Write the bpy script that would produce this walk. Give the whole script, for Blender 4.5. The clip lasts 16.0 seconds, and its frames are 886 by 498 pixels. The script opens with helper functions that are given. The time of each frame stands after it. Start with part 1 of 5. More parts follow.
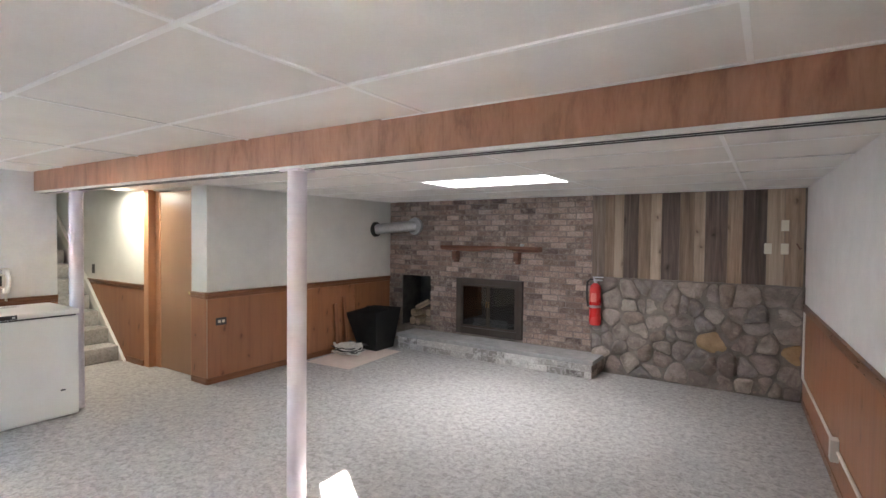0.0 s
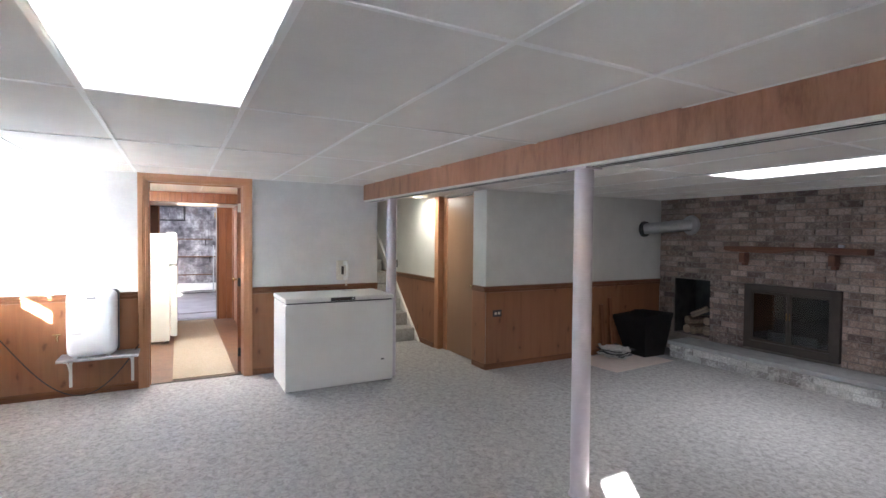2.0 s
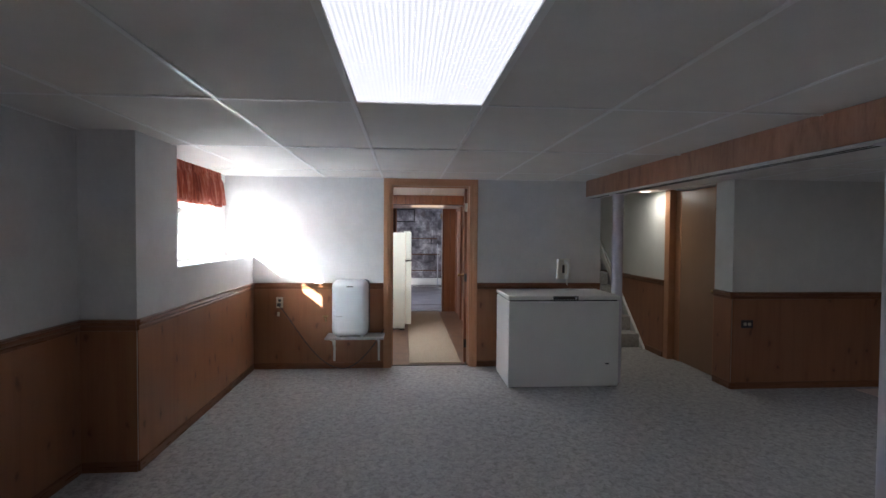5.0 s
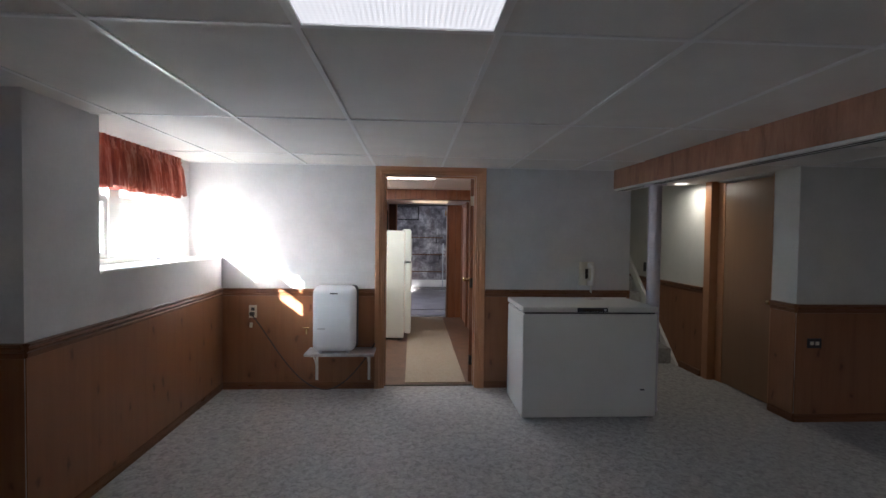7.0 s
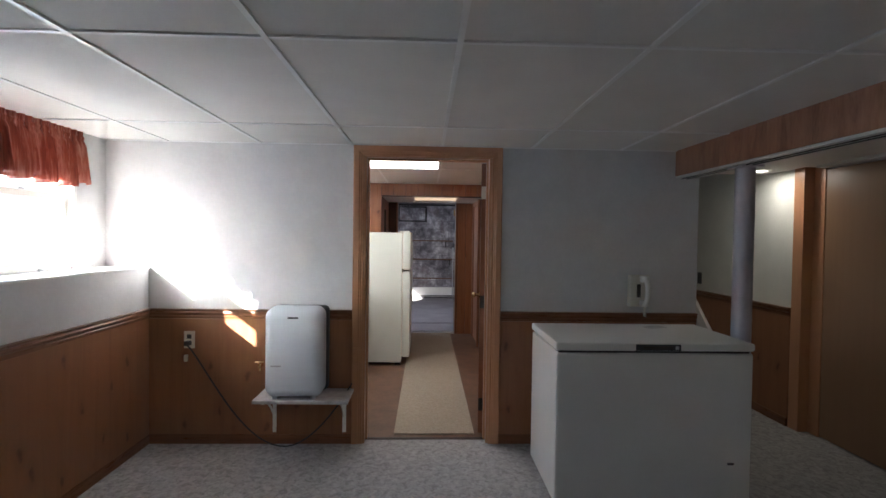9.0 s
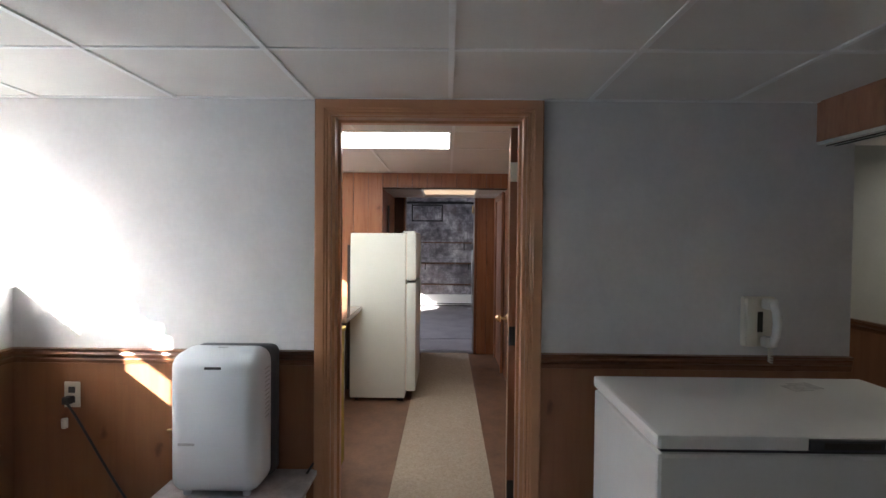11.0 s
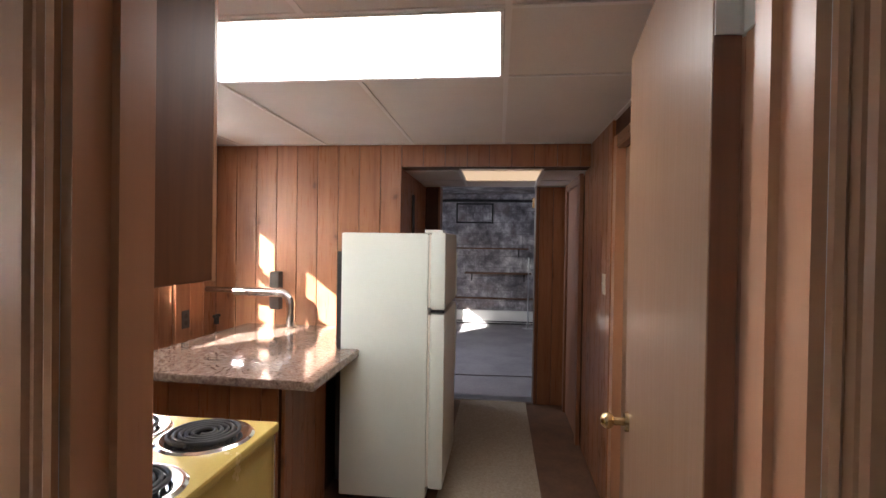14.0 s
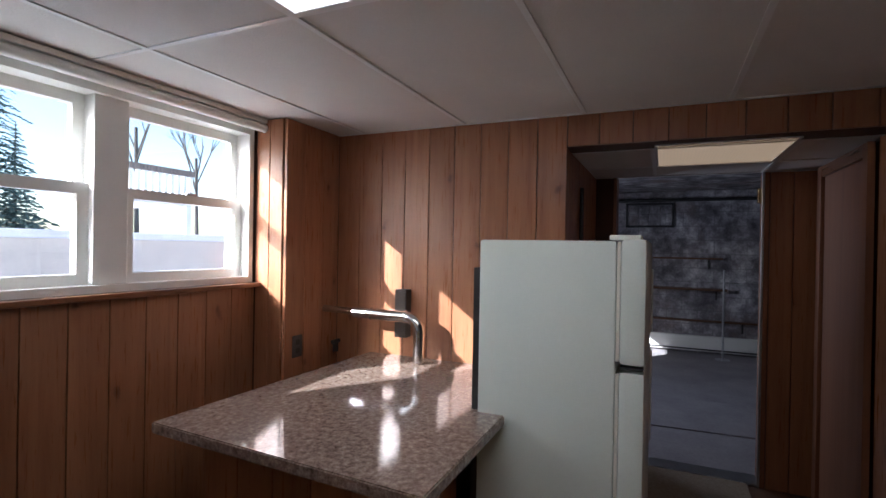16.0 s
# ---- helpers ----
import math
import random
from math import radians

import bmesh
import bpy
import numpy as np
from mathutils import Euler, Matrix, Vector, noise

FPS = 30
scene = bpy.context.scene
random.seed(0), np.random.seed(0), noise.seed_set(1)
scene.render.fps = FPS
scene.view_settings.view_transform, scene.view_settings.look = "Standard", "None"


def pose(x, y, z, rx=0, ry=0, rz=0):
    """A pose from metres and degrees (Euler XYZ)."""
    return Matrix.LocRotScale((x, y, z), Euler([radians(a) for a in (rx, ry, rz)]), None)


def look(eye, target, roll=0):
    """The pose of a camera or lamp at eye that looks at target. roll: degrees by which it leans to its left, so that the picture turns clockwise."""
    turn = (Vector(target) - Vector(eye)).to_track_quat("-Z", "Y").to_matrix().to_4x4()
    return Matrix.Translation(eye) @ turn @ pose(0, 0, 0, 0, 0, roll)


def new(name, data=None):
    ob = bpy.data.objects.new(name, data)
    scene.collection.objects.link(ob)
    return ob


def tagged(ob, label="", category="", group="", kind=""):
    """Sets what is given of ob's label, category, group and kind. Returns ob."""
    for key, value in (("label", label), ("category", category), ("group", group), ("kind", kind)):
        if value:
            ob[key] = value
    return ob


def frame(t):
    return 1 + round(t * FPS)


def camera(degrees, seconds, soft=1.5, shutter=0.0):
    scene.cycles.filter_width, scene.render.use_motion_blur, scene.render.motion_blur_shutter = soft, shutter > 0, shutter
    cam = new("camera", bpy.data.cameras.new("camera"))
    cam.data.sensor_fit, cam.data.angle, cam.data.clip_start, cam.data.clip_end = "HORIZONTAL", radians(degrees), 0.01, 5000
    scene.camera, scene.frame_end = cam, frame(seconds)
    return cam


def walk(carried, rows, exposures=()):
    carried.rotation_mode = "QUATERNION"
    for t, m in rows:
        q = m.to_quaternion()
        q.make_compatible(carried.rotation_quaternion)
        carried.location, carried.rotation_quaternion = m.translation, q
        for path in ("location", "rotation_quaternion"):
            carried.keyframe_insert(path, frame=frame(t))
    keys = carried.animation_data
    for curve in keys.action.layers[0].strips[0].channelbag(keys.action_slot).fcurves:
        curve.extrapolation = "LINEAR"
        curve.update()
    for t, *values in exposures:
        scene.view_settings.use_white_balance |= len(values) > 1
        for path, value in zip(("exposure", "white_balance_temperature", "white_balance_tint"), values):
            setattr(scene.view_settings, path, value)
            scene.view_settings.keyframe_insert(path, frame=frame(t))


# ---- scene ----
cam = camera(83.6, 16.0)
PATH = [
    (0, (0.222, 0.705, 1.496), (-0.879, 2.373, 1.444), 0.6),
    (0.5, (0.202, 0.663, 1.486), (-1.09, 2.189, 1.438), 0.5),
    (1, (0.147, 0.591, 1.473), (-1.328, 1.942, 1.422), 0.5),
    (1.5, (0.145, 0.564, 1.474), (-1.489, 1.717, 1.421), 0.4),
    (2, (0.144, 0.52, 1.46), (-1.618, 1.464, 1.409), 0.5),
    (2.5, (0.133, 0.463, 1.446), (-1.721, 1.212, 1.398), 0.4),
    (3, (0.137, 0.436, 1.441), (-1.785, 0.987, 1.395), 0.4),
    (3.5, (0.134, 0.416, 1.435), (-1.829, 0.798, 1.388), 0.4),
    (4, (0.139, 0.402, 1.432), (-1.846, 0.644, 1.385), 0.4),
    (6.5, (-0.501, 0.496, 1.426), (-2.496, 0.622, 1.368), 0.5),
    (7, (-0.762, 0.531, 1.418), (-2.758, 0.653, 1.36), 0.7),
    (7.5, (-1.06, 0.557, 1.419), (-3.057, 0.665, 1.361), 0.7),
    (8, (-1.339, 0.622, 1.422), (-3.336, 0.717, 1.372), 0.7),
    (8.5, (-1.62, 0.669, 1.423), (-3.618, 0.75, 1.373), 0.8),
    (9, (-1.922, 0.689, 1.417), (-3.92, 0.755, 1.371), 0.8),
    (11.5, (-3.376, 0.821, 1.423), (-5.375, 0.761, 1.383), 0.5),
    (12, (-3.651, 0.855, 1.425), (-5.647, 0.741, 1.388), 0.6),
    (12.5, (-3.933, 0.843, 1.426), (-5.926, 0.682, 1.391), 0.9),
    (13, (-4.201, 0.853, 1.426), (-6.192, 0.663, 1.394), 0.5),
    (13.5, (-4.481, 0.851, 1.425), (-6.469, 0.636, 1.395), 0.6),
    (14, (-4.757, 0.795, 1.412), (-6.744, 0.569, 1.39), 0.9),
    (14.5, (-5.025, 0.724, 1.417), (-7.006, 0.451, 1.395), 0.8),
    (15, (-5.247, 0.672, 1.416), (-7.208, 0.277, 1.396), 0.9),
    (15.5, (-5.501, 0.602, 1.447), (-7.401, -0.021, 1.423), 0.9),
    (16, (-5.65, 0.564, 1.434), (-7.475, -0.253, 1.427), 1.0),
]
EXPOSURES = [(0, 6.05, 6400, 11), (0.5, 5.95, 6350, 11), (1, 5.75, 6250, 11), (1.5, 5.55, 6150, 11), (2, 5.3, 6000, 11), (2.5, 4.9, 5900, 11),
             (3, 4.4, 5850, 11), (3.5, 4.05, 5800, 11), (4, 3.85, 5800, 11), (6.5, 3.42, 5900, 11), (9, 3.22, 6000, 11), (11.5, 3.3, 6200, 11),
             (12.5, 3.25, 6400, 12), (13, 3.3, 6450, 12), (13.5, 3.3, 6400, 12), (14, 3.1, 6200, 12), (14.5, 2.95, 6000, 12), (15, 2.75, 5800, 12),
             (15.5, 2.3, 5650, 11), (16, 1.8, 5500, 11)]
walk(cam, [(t, look(eye, target, roll)) for t, eye, target, roll in PATH], EXPOSURES)

# ---- light ----
TO_SUN = Vector((1.0, -0.72, 0.55)).normalized()
world = bpy.data.worlds.new("world")
scene.world = world
world.use_nodes = True
wn = world.node_tree.nodes
sky = wn.new("ShaderNodeTexSky")
sky.sky_type, sky.sun_disc = "NISHITA", False
sky.sun_elevation = math.asin(TO_SUN.z)
sky.sun_rotation = math.atan2(TO_SUN.x, TO_SUN.y)
world.node_tree.links.new(sky.outputs[0], wn["Background"].inputs[0])
wn["Background"].inputs[1].default_value = 0.13

sun_data = bpy.data.lights.new("sun", "SUN")
sun_data.energy, sun_data.angle, sun_data.color = 5.0, radians(0.5), (1.0, 0.95, 0.88)
sun = new("sun", sun_data)
sun.matrix_world = look(TO_SUN * 20, (0, 0, 0))


def area_lamp(name, x, y, z, sx, sy, watts, colour, rx=0.0, spread=180):
    data = bpy.data.lights.new(name, "AREA")
    data.shape, data.size, data.size_y, data.energy, data.color = "RECTANGLE", sx, sy, watts, colour
    data.spread = radians(spread)
    lamp = new(name, data)
    lamp.matrix_world = pose(x, y, z, rx)
    return lamp


area_lamp("stair_glow", -5.72, 3.28, 1.955, 0.10, 0.10, 0.31, (1.0, 0.92, 0.76))
area_lamp("ceiling_glow", -1.80, 4.555, 1.966, 1.12, 0.52, 0.27, (1.0, 0.96, 0.95), 0, 125)
area_lamp("window_daylight", -4.35, -1.61, 1.60, 1.35, 0.72, 0.58, (0.34, 0.68, 1.0), 90)
area_lamp("window_daylight", -10.68, -1.72, 1.48, 1.2, 0.5, 8.0, (0.90, 0.93, 1.0), 90)


# ---- materials ----
class Nodes:
    """Short forms for building one node material."""

    def __init__(self, name):
        self.m = bpy.data.materials.new(name)
        self.m.use_nodes = True
        self.t = self.m.node_tree
        self.bsdf = self.t.nodes["Principled BSDF"]
        self.co = self.t.nodes.new("ShaderNodeTexCoord").outputs["Object"]

    def add(self, kind, **values):
        n = self.t.nodes.new("ShaderNode" + kind)
        for k, v in values.items():
            n.inputs[k].default_value = v
        return n

    def link(self, a, b):
        self.t.links.new(a, b)

    def scaled(self, scale, off=(0, 0, 0)):
        n = self.add("Mapping", Scale=scale, Location=off)
        self.link(self.co, n.inputs[0])
        return n.outputs[0]

    def noise(self, scale, detail=4, vec=None, rough=0.55, distort=0.0):
        n = self.add("TexNoise", Scale=scale, Detail=detail, Roughness=rough, Distortion=distort)
        self.link(vec or self.co, n.inputs["Vector"])
        return n.outputs["Fac"]

    def ramp(self, fac, stops):
        n = self.add("ValToRGB")
        e = n.color_ramp.elements
        while len(e) < len(stops):
            e.new(0.5)
        for el, (p, c) in zip(e, stops):
            el.position = p
            el.color = (*c, 1) if len(c) == 3 else c
        self.link(fac, n.inputs[0])
        return n.outputs[0]

    def mix(self, fac, a, b, blend="MIX"):
        n = self.t.nodes.new("ShaderNodeMix")
        n.data_type, n.blend_type = "RGBA", blend
        for sock, v in ((n.inputs[0], fac), (n.inputs[6], a), (n.inputs[7], b)):
            if isinstance(v, (int, float)):
                sock.default_value = v
            elif isinstance(v, tuple):
                sock.default_value = (*v, 1)
            else:
                self.link(v, sock)
        return n.outputs[2]

    def math(self, op, a, b=0.5):
        n = self.t.nodes.new("ShaderNodeMath")
        n.operation = op
        for sock, v in zip(n.inputs, (a, b)):
            if isinstance(v, (int, float)):
                sock.default_value = v
            else:
                self.link(v, sock)
        return n.outputs[0]

    def rand(self):
        return self.t.nodes.new("ShaderNodeObjectInfo").outputs["Random"]

    def bump(self, fac, strength, dist=0.01):
        n = self.add("Bump", Strength=strength, Distance=dist)
        self.link(fac, n.inputs["Height"])
        self.link(n.outputs[0], self.bsdf.inputs["Normal"])

    def done(self, colour, rough=0.6, metal=0.0, spec=0.5):
        b = self.bsdf
        for key, v in (("Base Color", colour), ("Roughness", rough), ("Metallic", metal), ("Specular IOR Level", spec)):
            if isinstance(v, tuple):
                b.inputs[key].default_value = (*v, 1)
            elif isinstance(v, (int, float)):
                b.inputs[key].default_value = v
            else:
                self.link(v, b.inputs[key])
        return self.m


def mottled(name, a, b, scale=6.0, fine=60.0, rough=0.6, bump=0.1, metal=0.0, spec=0.5, dist=0.004):
    """Paint, plastic, metal: two-scale mottling between two close colours."""
    n = Nodes(name)
    big, small = n.noise(scale, 5), n.noise(fine, 3)
    f = n.math("ADD", n.math("MULTIPLY", big, 0.7), n.math("MULTIPLY", small, 0.3))
    col = n.ramp(f, [(0.3, a), (0.7, b)])
    if bump:
        n.bump(small, bump, dist)
    r = n.math("ADD", n.math("MULTIPLY", big, 0.12), rough - 0.06)
    return n.done(col, r, metal, spec)


def timber(name, pale, mid, dark, grain=(1, 1, 0.06), scale=22.0, knots=0.0, rough=0.38, vary=0.0, bump=0.15, spec=0.5):
    """Wood with its grain along the axis whose factor is small; knots: how many, 0 to 1; vary: how far pieces differ."""
    n = Nodes(name)
    shift = n.add("Combine" + "XYZ")
    if vary:
        r = n.math("MULTIPLY", n.rand(), 37.0)
        for k in range(3):
            n.link(r, shift.inputs[k])
    vec = n.t.nodes.new("ShaderNodeVectorMath")
    vec.operation = "ADD"
    n.link(n.co, vec.inputs[0])
    n.link(shift.outputs[0], vec.inputs[1])
    m1 = n.add("Mapping", Scale=grain)
    n.link(vec.outputs[0], m1.inputs[0])
    lines = n.noise(scale, 6, m1.outputs[0], 0.6, 0.6)
    fine = n.noise(scale * 6, 3, m1.outputs[0], 0.6)
    blotch = n.noise(1.6, 3, vec.outputs[0])
    f = n.math("ADD", n.math("MULTIPLY", lines, 0.75), n.math("MULTIPLY", fine, 0.25))
    col = n.ramp(f, [(0.28, dark), (0.5, mid), (0.72, pale)])
    col = n.mix(n.math("MULTIPLY", blotch, 0.35), col, dark)
    if knots:
        parts = n.t.nodes.new("ShaderNodeSeparateXYZ")
        n.link(vec.outputs[0], parts.inputs[0])
        flat = n.t.nodes.new("ShaderNodeCombineXYZ")
        run = n.math("ADD", parts.outputs[0], parts.outputs[1])
        up = parts.outputs[2]
        if grain[2] > 0.5:
            run, up = parts.outputs[2], run
        wob = n.math("MULTIPLY", n.noise(9.0, 3, vec.outputs[0]), 0.5)
        n.link(n.math("ADD", n.math("MULTIPLY", run, 7.0), wob), flat.inputs[0])
        n.link(n.math("ADD", n.math("MULTIPLY", up, 3.6), wob), flat.inputs[1])
        v = n.add("TexVoronoi", Scale=0.72, Randomness=1.0)
        v.voronoi_dimensions = "2D"
        n.link(flat.outputs[0], v.inputs["Vector"])
        split = n.t.nodes.new("ShaderNodeSeparateColor")
        n.link(v.outputs["Color"], split.inputs[0])
        some = n.ramp(split.outputs[0], [(0.40, (0, 0, 0)), (0.50, (1, 1, 1))])
        halo = n.ramp(v.outputs["Distance"], [(0.05, (0.55, 0.55, 0.55)), (0.10 + 0.30 * knots, (0, 0, 0))])
        core = n.ramp(v.outputs["Distance"], [(0.02, (0.7, 0.7, 0.7)), (0.05 + 0.08 * knots, (0, 0, 0))])
        col = n.mix(n.math("MULTIPLY", halo, some), col, dark)
        col = n.mix(n.math("MULTIPLY", core, some), col, tuple(c * 0.4 for c in dark))
    if vary:
        hsv = n.t.nodes.new("ShaderNodeHueSaturation")
        n.link(n.math("ADD", n.math("MULTIPLY", n.rand(), 2 * vary), 1.0 - vary), hsv.inputs["Value"])
        n.link(col, hsv.inputs["Color"])
        col = hsv.outputs[0]
    n.bump(f, bump, 0.003)
    return n.done(col, n.math("ADD", n.math("MULTIPLY", fine, 0.2), rough - 0.1), 0.0, spec)


def carpet_material(name, a, b, c, scale=70.0):
    """Cut-and-loop pile: tufts, darker hollows between clumps, and broad wear."""
    n = Nodes(name)
    tuft, clump, big = n.noise(scale, 3, None, 0.7), n.noise(scale * 0.4, 3, None, 0.6, 0.8), n.noise(1.1, 4)
    f = n.math("ADD", n.math("MULTIPLY", tuft, 0.35), n.math("MULTIPLY", clump, 0.65))
    col = n.ramp(f, [(0.38, a), (0.5, b), (0.62, c)])
    col = n.mix(n.math("MULTIPLY", n.noise(6.0, 4), 0.25), col, a)
    col = n.mix(n.math("MULTIPLY", big, 0.3), col, tuple(x * 0.72 for x in b))
    n.bump(n.math("ADD", clump, n.math("MULTIPLY", n.noise(scale * 2.4, 4, None, 0.7), 0.5)), 0.6, 0.012)
    return n.done(col, 0.95, 0, 0.1)


def glow(name, colour, strength, cell=0.0):
    """A lamp's diffuser; cell: the pitch of its prismatic pattern."""
    n = Nodes(name)
    n.done((0.8, 0.8, 0.8), 0.5)
    n.bsdf.inputs["Emission Color"].default_value = (*colour, 1)
    n.bsdf.inputs["Emission Strength"].default_value = strength
    if cell:
        v = n.add("TexVoronoi", Scale=1 / cell, Randomness=0.0)
        n.link(n.co, v.inputs["Vector"])
        n.link(n.ramp(v.outputs["Distance"], [(0.1, colour), (0.75, tuple(c * 0.45 for c in colour))]), n.bsdf.inputs["Emission Color"])
    return n.m


def glass_material(name, tint=(1, 1, 1), rough=0.0):
    n = Nodes(name)
    n.bsdf.inputs["Transmission Weight"].default_value = 1.0
    n.bsdf.inputs["IOR"].default_value = 1.45
    return n.done(tint, rough)


def smoked_glass(name, tint):
    """Thin dark pane: tinted see-through with a clear reflection."""
    n = Nodes(name)
    clear, gloss, both = n.add("BsdfTransparent", Color=(*tint, 1)), n.add("BsdfGlossy", Roughness=0.04), n.add("MixShader", Fac=0.10)
    n.link(clear.outputs[0], both.inputs[1])
    n.link(gloss.outputs[0], both.inputs[2])
    n.link(both.outputs[0], n.t.nodes["Material Output"].inputs[0])
    return n.m


def brick_material(name, pale, mid, dark, wash=(0.52, 0.47, 0.43), much=0.6, scale=5.0):
    """Tumbled brick: each piece picks its own tone; limewash smears, soot and pits run on across the wall."""
    n = Nodes(name)
    tone = n.ramp(n.rand(), [(0.0, tuple(c * 0.75 for c in dark)), (0.18, mid), (0.36, dark), (0.52, pale), (0.66, mid), (0.8, tuple(c * 1.15 for c in pale)), (0.9, dark), (1.0, mid)])
    place = n.t.nodes.new("ShaderNodeNewGeometry").outputs["Position"]
    grain, pit = n.noise(70, 5, place, 0.7), n.noise(160, 2, place)
    smear, fleck, soot = n.noise(scale, 6, place, 0.7, 0.6), n.noise(26, 5, place, 0.7, 0.8), n.noise(1.5, 4, place)
    col = n.mix(n.ramp(grain, [(0.35, (0.6, 0.6, 0.6)), (0.6, (0, 0, 0))]), tone, tuple(c * 0.7 for c in dark))
    f = n.math("ADD", n.math("MULTIPLY", smear, 0.45), n.math("MULTIPLY", fleck, 0.55))
    col = n.mix(n.math("MULTIPLY", n.ramp(f, [(0.48, (0, 0, 0)), (0.62, (1, 1, 1))]), much), col, wash)
    col = n.mix(n.math("MULTIPLY", n.ramp(soot, [(0.42, (0, 0, 0)), (0.7, (1, 1, 1))]), 0.25), col, dark)
    n.bump(n.math("ADD", grain, n.math("ADD", n.math("MULTIPLY", pit, 0.4), fleck)), 0.7, 0.008)
    return n.done(col, 0.9, 0, 0.3)


M_WALL = mottled("painted_plaster", (0.63, 0.62, 0.615), (0.73, 0.72, 0.715), 5, 45, 0.7, 0.25)
M_WALL_WHITE = mottled("white_paint_wall", (0.66, 0.66, 0.63), (0.74, 0.74, 0.71), 5, 45, 0.7, 0.2)
M_CARPET = carpet_material("grey_carpet", (0.30, 0.288, 0.278), (0.45, 0.436, 0.424), (0.58, 0.565, 0.55), 62.0)
M_RUNNER = carpet_material("beige_runner", (0.35, 0.295, 0.22), (0.42, 0.36, 0.275), (0.49, 0.425, 0.33), 150)
M_STAIR = carpet_material("stair_carpet", (0.30, 0.29, 0.275), (0.40, 0.385, 0.365), (0.48, 0.465, 0.44))
M_WAINSCOT = timber("pine_wainscot", (0.375, 0.170, 0.082), (0.33, 0.145, 0.069), (0.25, 0.103, 0.048), knots=0.55, scale=13.0)
M_PLANK = timber("knotty_panel", (0.43, 0.198, 0.096), (0.345, 0.148, 0.070), (0.235, 0.092, 0.044), knots=0.4, rough=0.3, vary=0.16, scale=17.0)
M_TRIM = timber("stained_trim", (0.53, 0.275, 0.150), (0.515, 0.262, 0.140), (0.485, 0.24, 0.126), rough=0.32, bump=0.05)
M_TRIM_X = timber("stained_rail_x", (0.30, 0.13, 0.055), (0.22, 0.09, 0.037), (0.13, 0.05, 0.022), (0.06, 1, 1), rough=0.3)
M_TRIM_Y = timber("stained_rail_y", (0.30, 0.13, 0.055), (0.22, 0.09, 0.037), (0.13, 0.05, 0.022), (1, 0.06, 1), rough=0.3)
M_TRIM_HEAD = timber("stained_head_trim", (0.53, 0.275, 0.150), (0.515, 0.262, 0.140), (0.485, 0.24, 0.126), (1, 0.06, 1), rough=0.32, bump=0.05)
M_BEAM = timber("beam_cladding", (0.48, 0.255, 0.155), (0.385, 0.188, 0.110), (0.20, 0.085, 0.047), (1, 1, 0.22), 15, rough=0.35)
M_DOOR = timber("door_veneer", (0.325, 0.192, 0.111), (0.31, 0.18, 0.102), (0.282, 0.16, 0.09), (1, 1, 0.05), 14, rough=0.36)
M_DOOR_DARK = timber("dark_stained_casing", (0.30, 0.130, 0.065), (0.25, 0.103, 0.05), (0.18, 0.072, 0.034), (1, 1, 0.05), 14, rough=0.45)
M_CABINET = timber("brown_cabinet", (0.21, 0.090, 0.040), (0.175, 0.072, 0.031), (0.12, 0.048, 0.021), (1, 1, 0.06), 16, rough=0.5, spec=0.15)
M_SHELF = timber("dark_board", (0.16, 0.078, 0.036), (0.13, 0.06, 0.028), (0.085, 0.038, 0.018), (1, 0.06, 1), 16, rough=0.6)
M_BARN = timber("weathered_board", (0.33, 0.27, 0.225), (0.195, 0.148, 0.120), (0.065, 0.047, 0.038), (1, 1, 0.045), 30, knots=0.3, rough=0.8, vary=0.35, bump=0.8)
M_BARN_TAN = timber("tan_board", (0.46, 0.35, 0.26), (0.30, 0.215, 0.155), (0.12, 0.082, 0.058), (1, 1, 0.045), 30, knots=0.3, rough=0.8, vary=0.3, bump=0.8)
M_MANTEL = timber("rough_mantel", (0.24, 0.11, 0.06), (0.16, 0.065, 0.036), (0.07, 0.03, 0.018), (0.08, 1, 1), 20, knots=0.4, rough=0.6, bump=0.5)
M_LOG = timber("firewood", (0.45, 0.36, 0.26), (0.28, 0.21, 0.15), (0.12, 0.09, 0.07), (0.1, 1, 1), 30, rough=0.8, vary=0.3, bump=0.6)
# Near-black backing behind the boards: shade in the grooves is put into its colour.
M_GROOVE = mottled("groove_shadow_gap", (0.05, 0.02, 0.01), (0.08, 0.03, 0.015), rough=0.7)
M_TILE = mottled("ceiling_tile", (0.70, 0.68, 0.65), (0.78, 0.76, 0.73), 3, 120, 0.85, 0.35)
M_GRID = mottled("white_grid", (0.78, 0.78, 0.77), (0.85, 0.85, 0.84), 4, 80, 0.32, 0.0)
M_WHITE = mottled("white_enamel", (0.78, 0.77, 0.72), (0.84, 0.83, 0.79), 3, 90, 0.3, 0.04)
M_CREAM = mottled("cream_enamel", (0.66, 0.70, 0.625), (0.72, 0.76, 0.685), 3, 150, 0.32, 0.15)
M_PLASTIC = mottled("white_plastic", (0.74, 0.77, 0.80), (0.80, 0.83, 0.86), 4, 120, 0.35, 0.03)
M_IVORY = mottled("ivory_plastic", (0.70, 0.66, 0.56), (0.78, 0.74, 0.64), 8, 90, 0.4, 0.03)
M_DARK = mottled("dark_plastic", (0.03, 0.03, 0.032), (0.055, 0.055, 0.06), 8, 90, 0.45, 0.05)
M_BLACK = mottled("black_iron", (0.012, 0.012, 0.013), (0.03, 0.028, 0.027), 9, 80, 0.55, 0.15)
M_BRONZE = mottled("dark_bronze", (0.034, 0.025, 0.020), (0.058, 0.043, 0.034), 9, 80, 0.5, 0.1, 0.2)
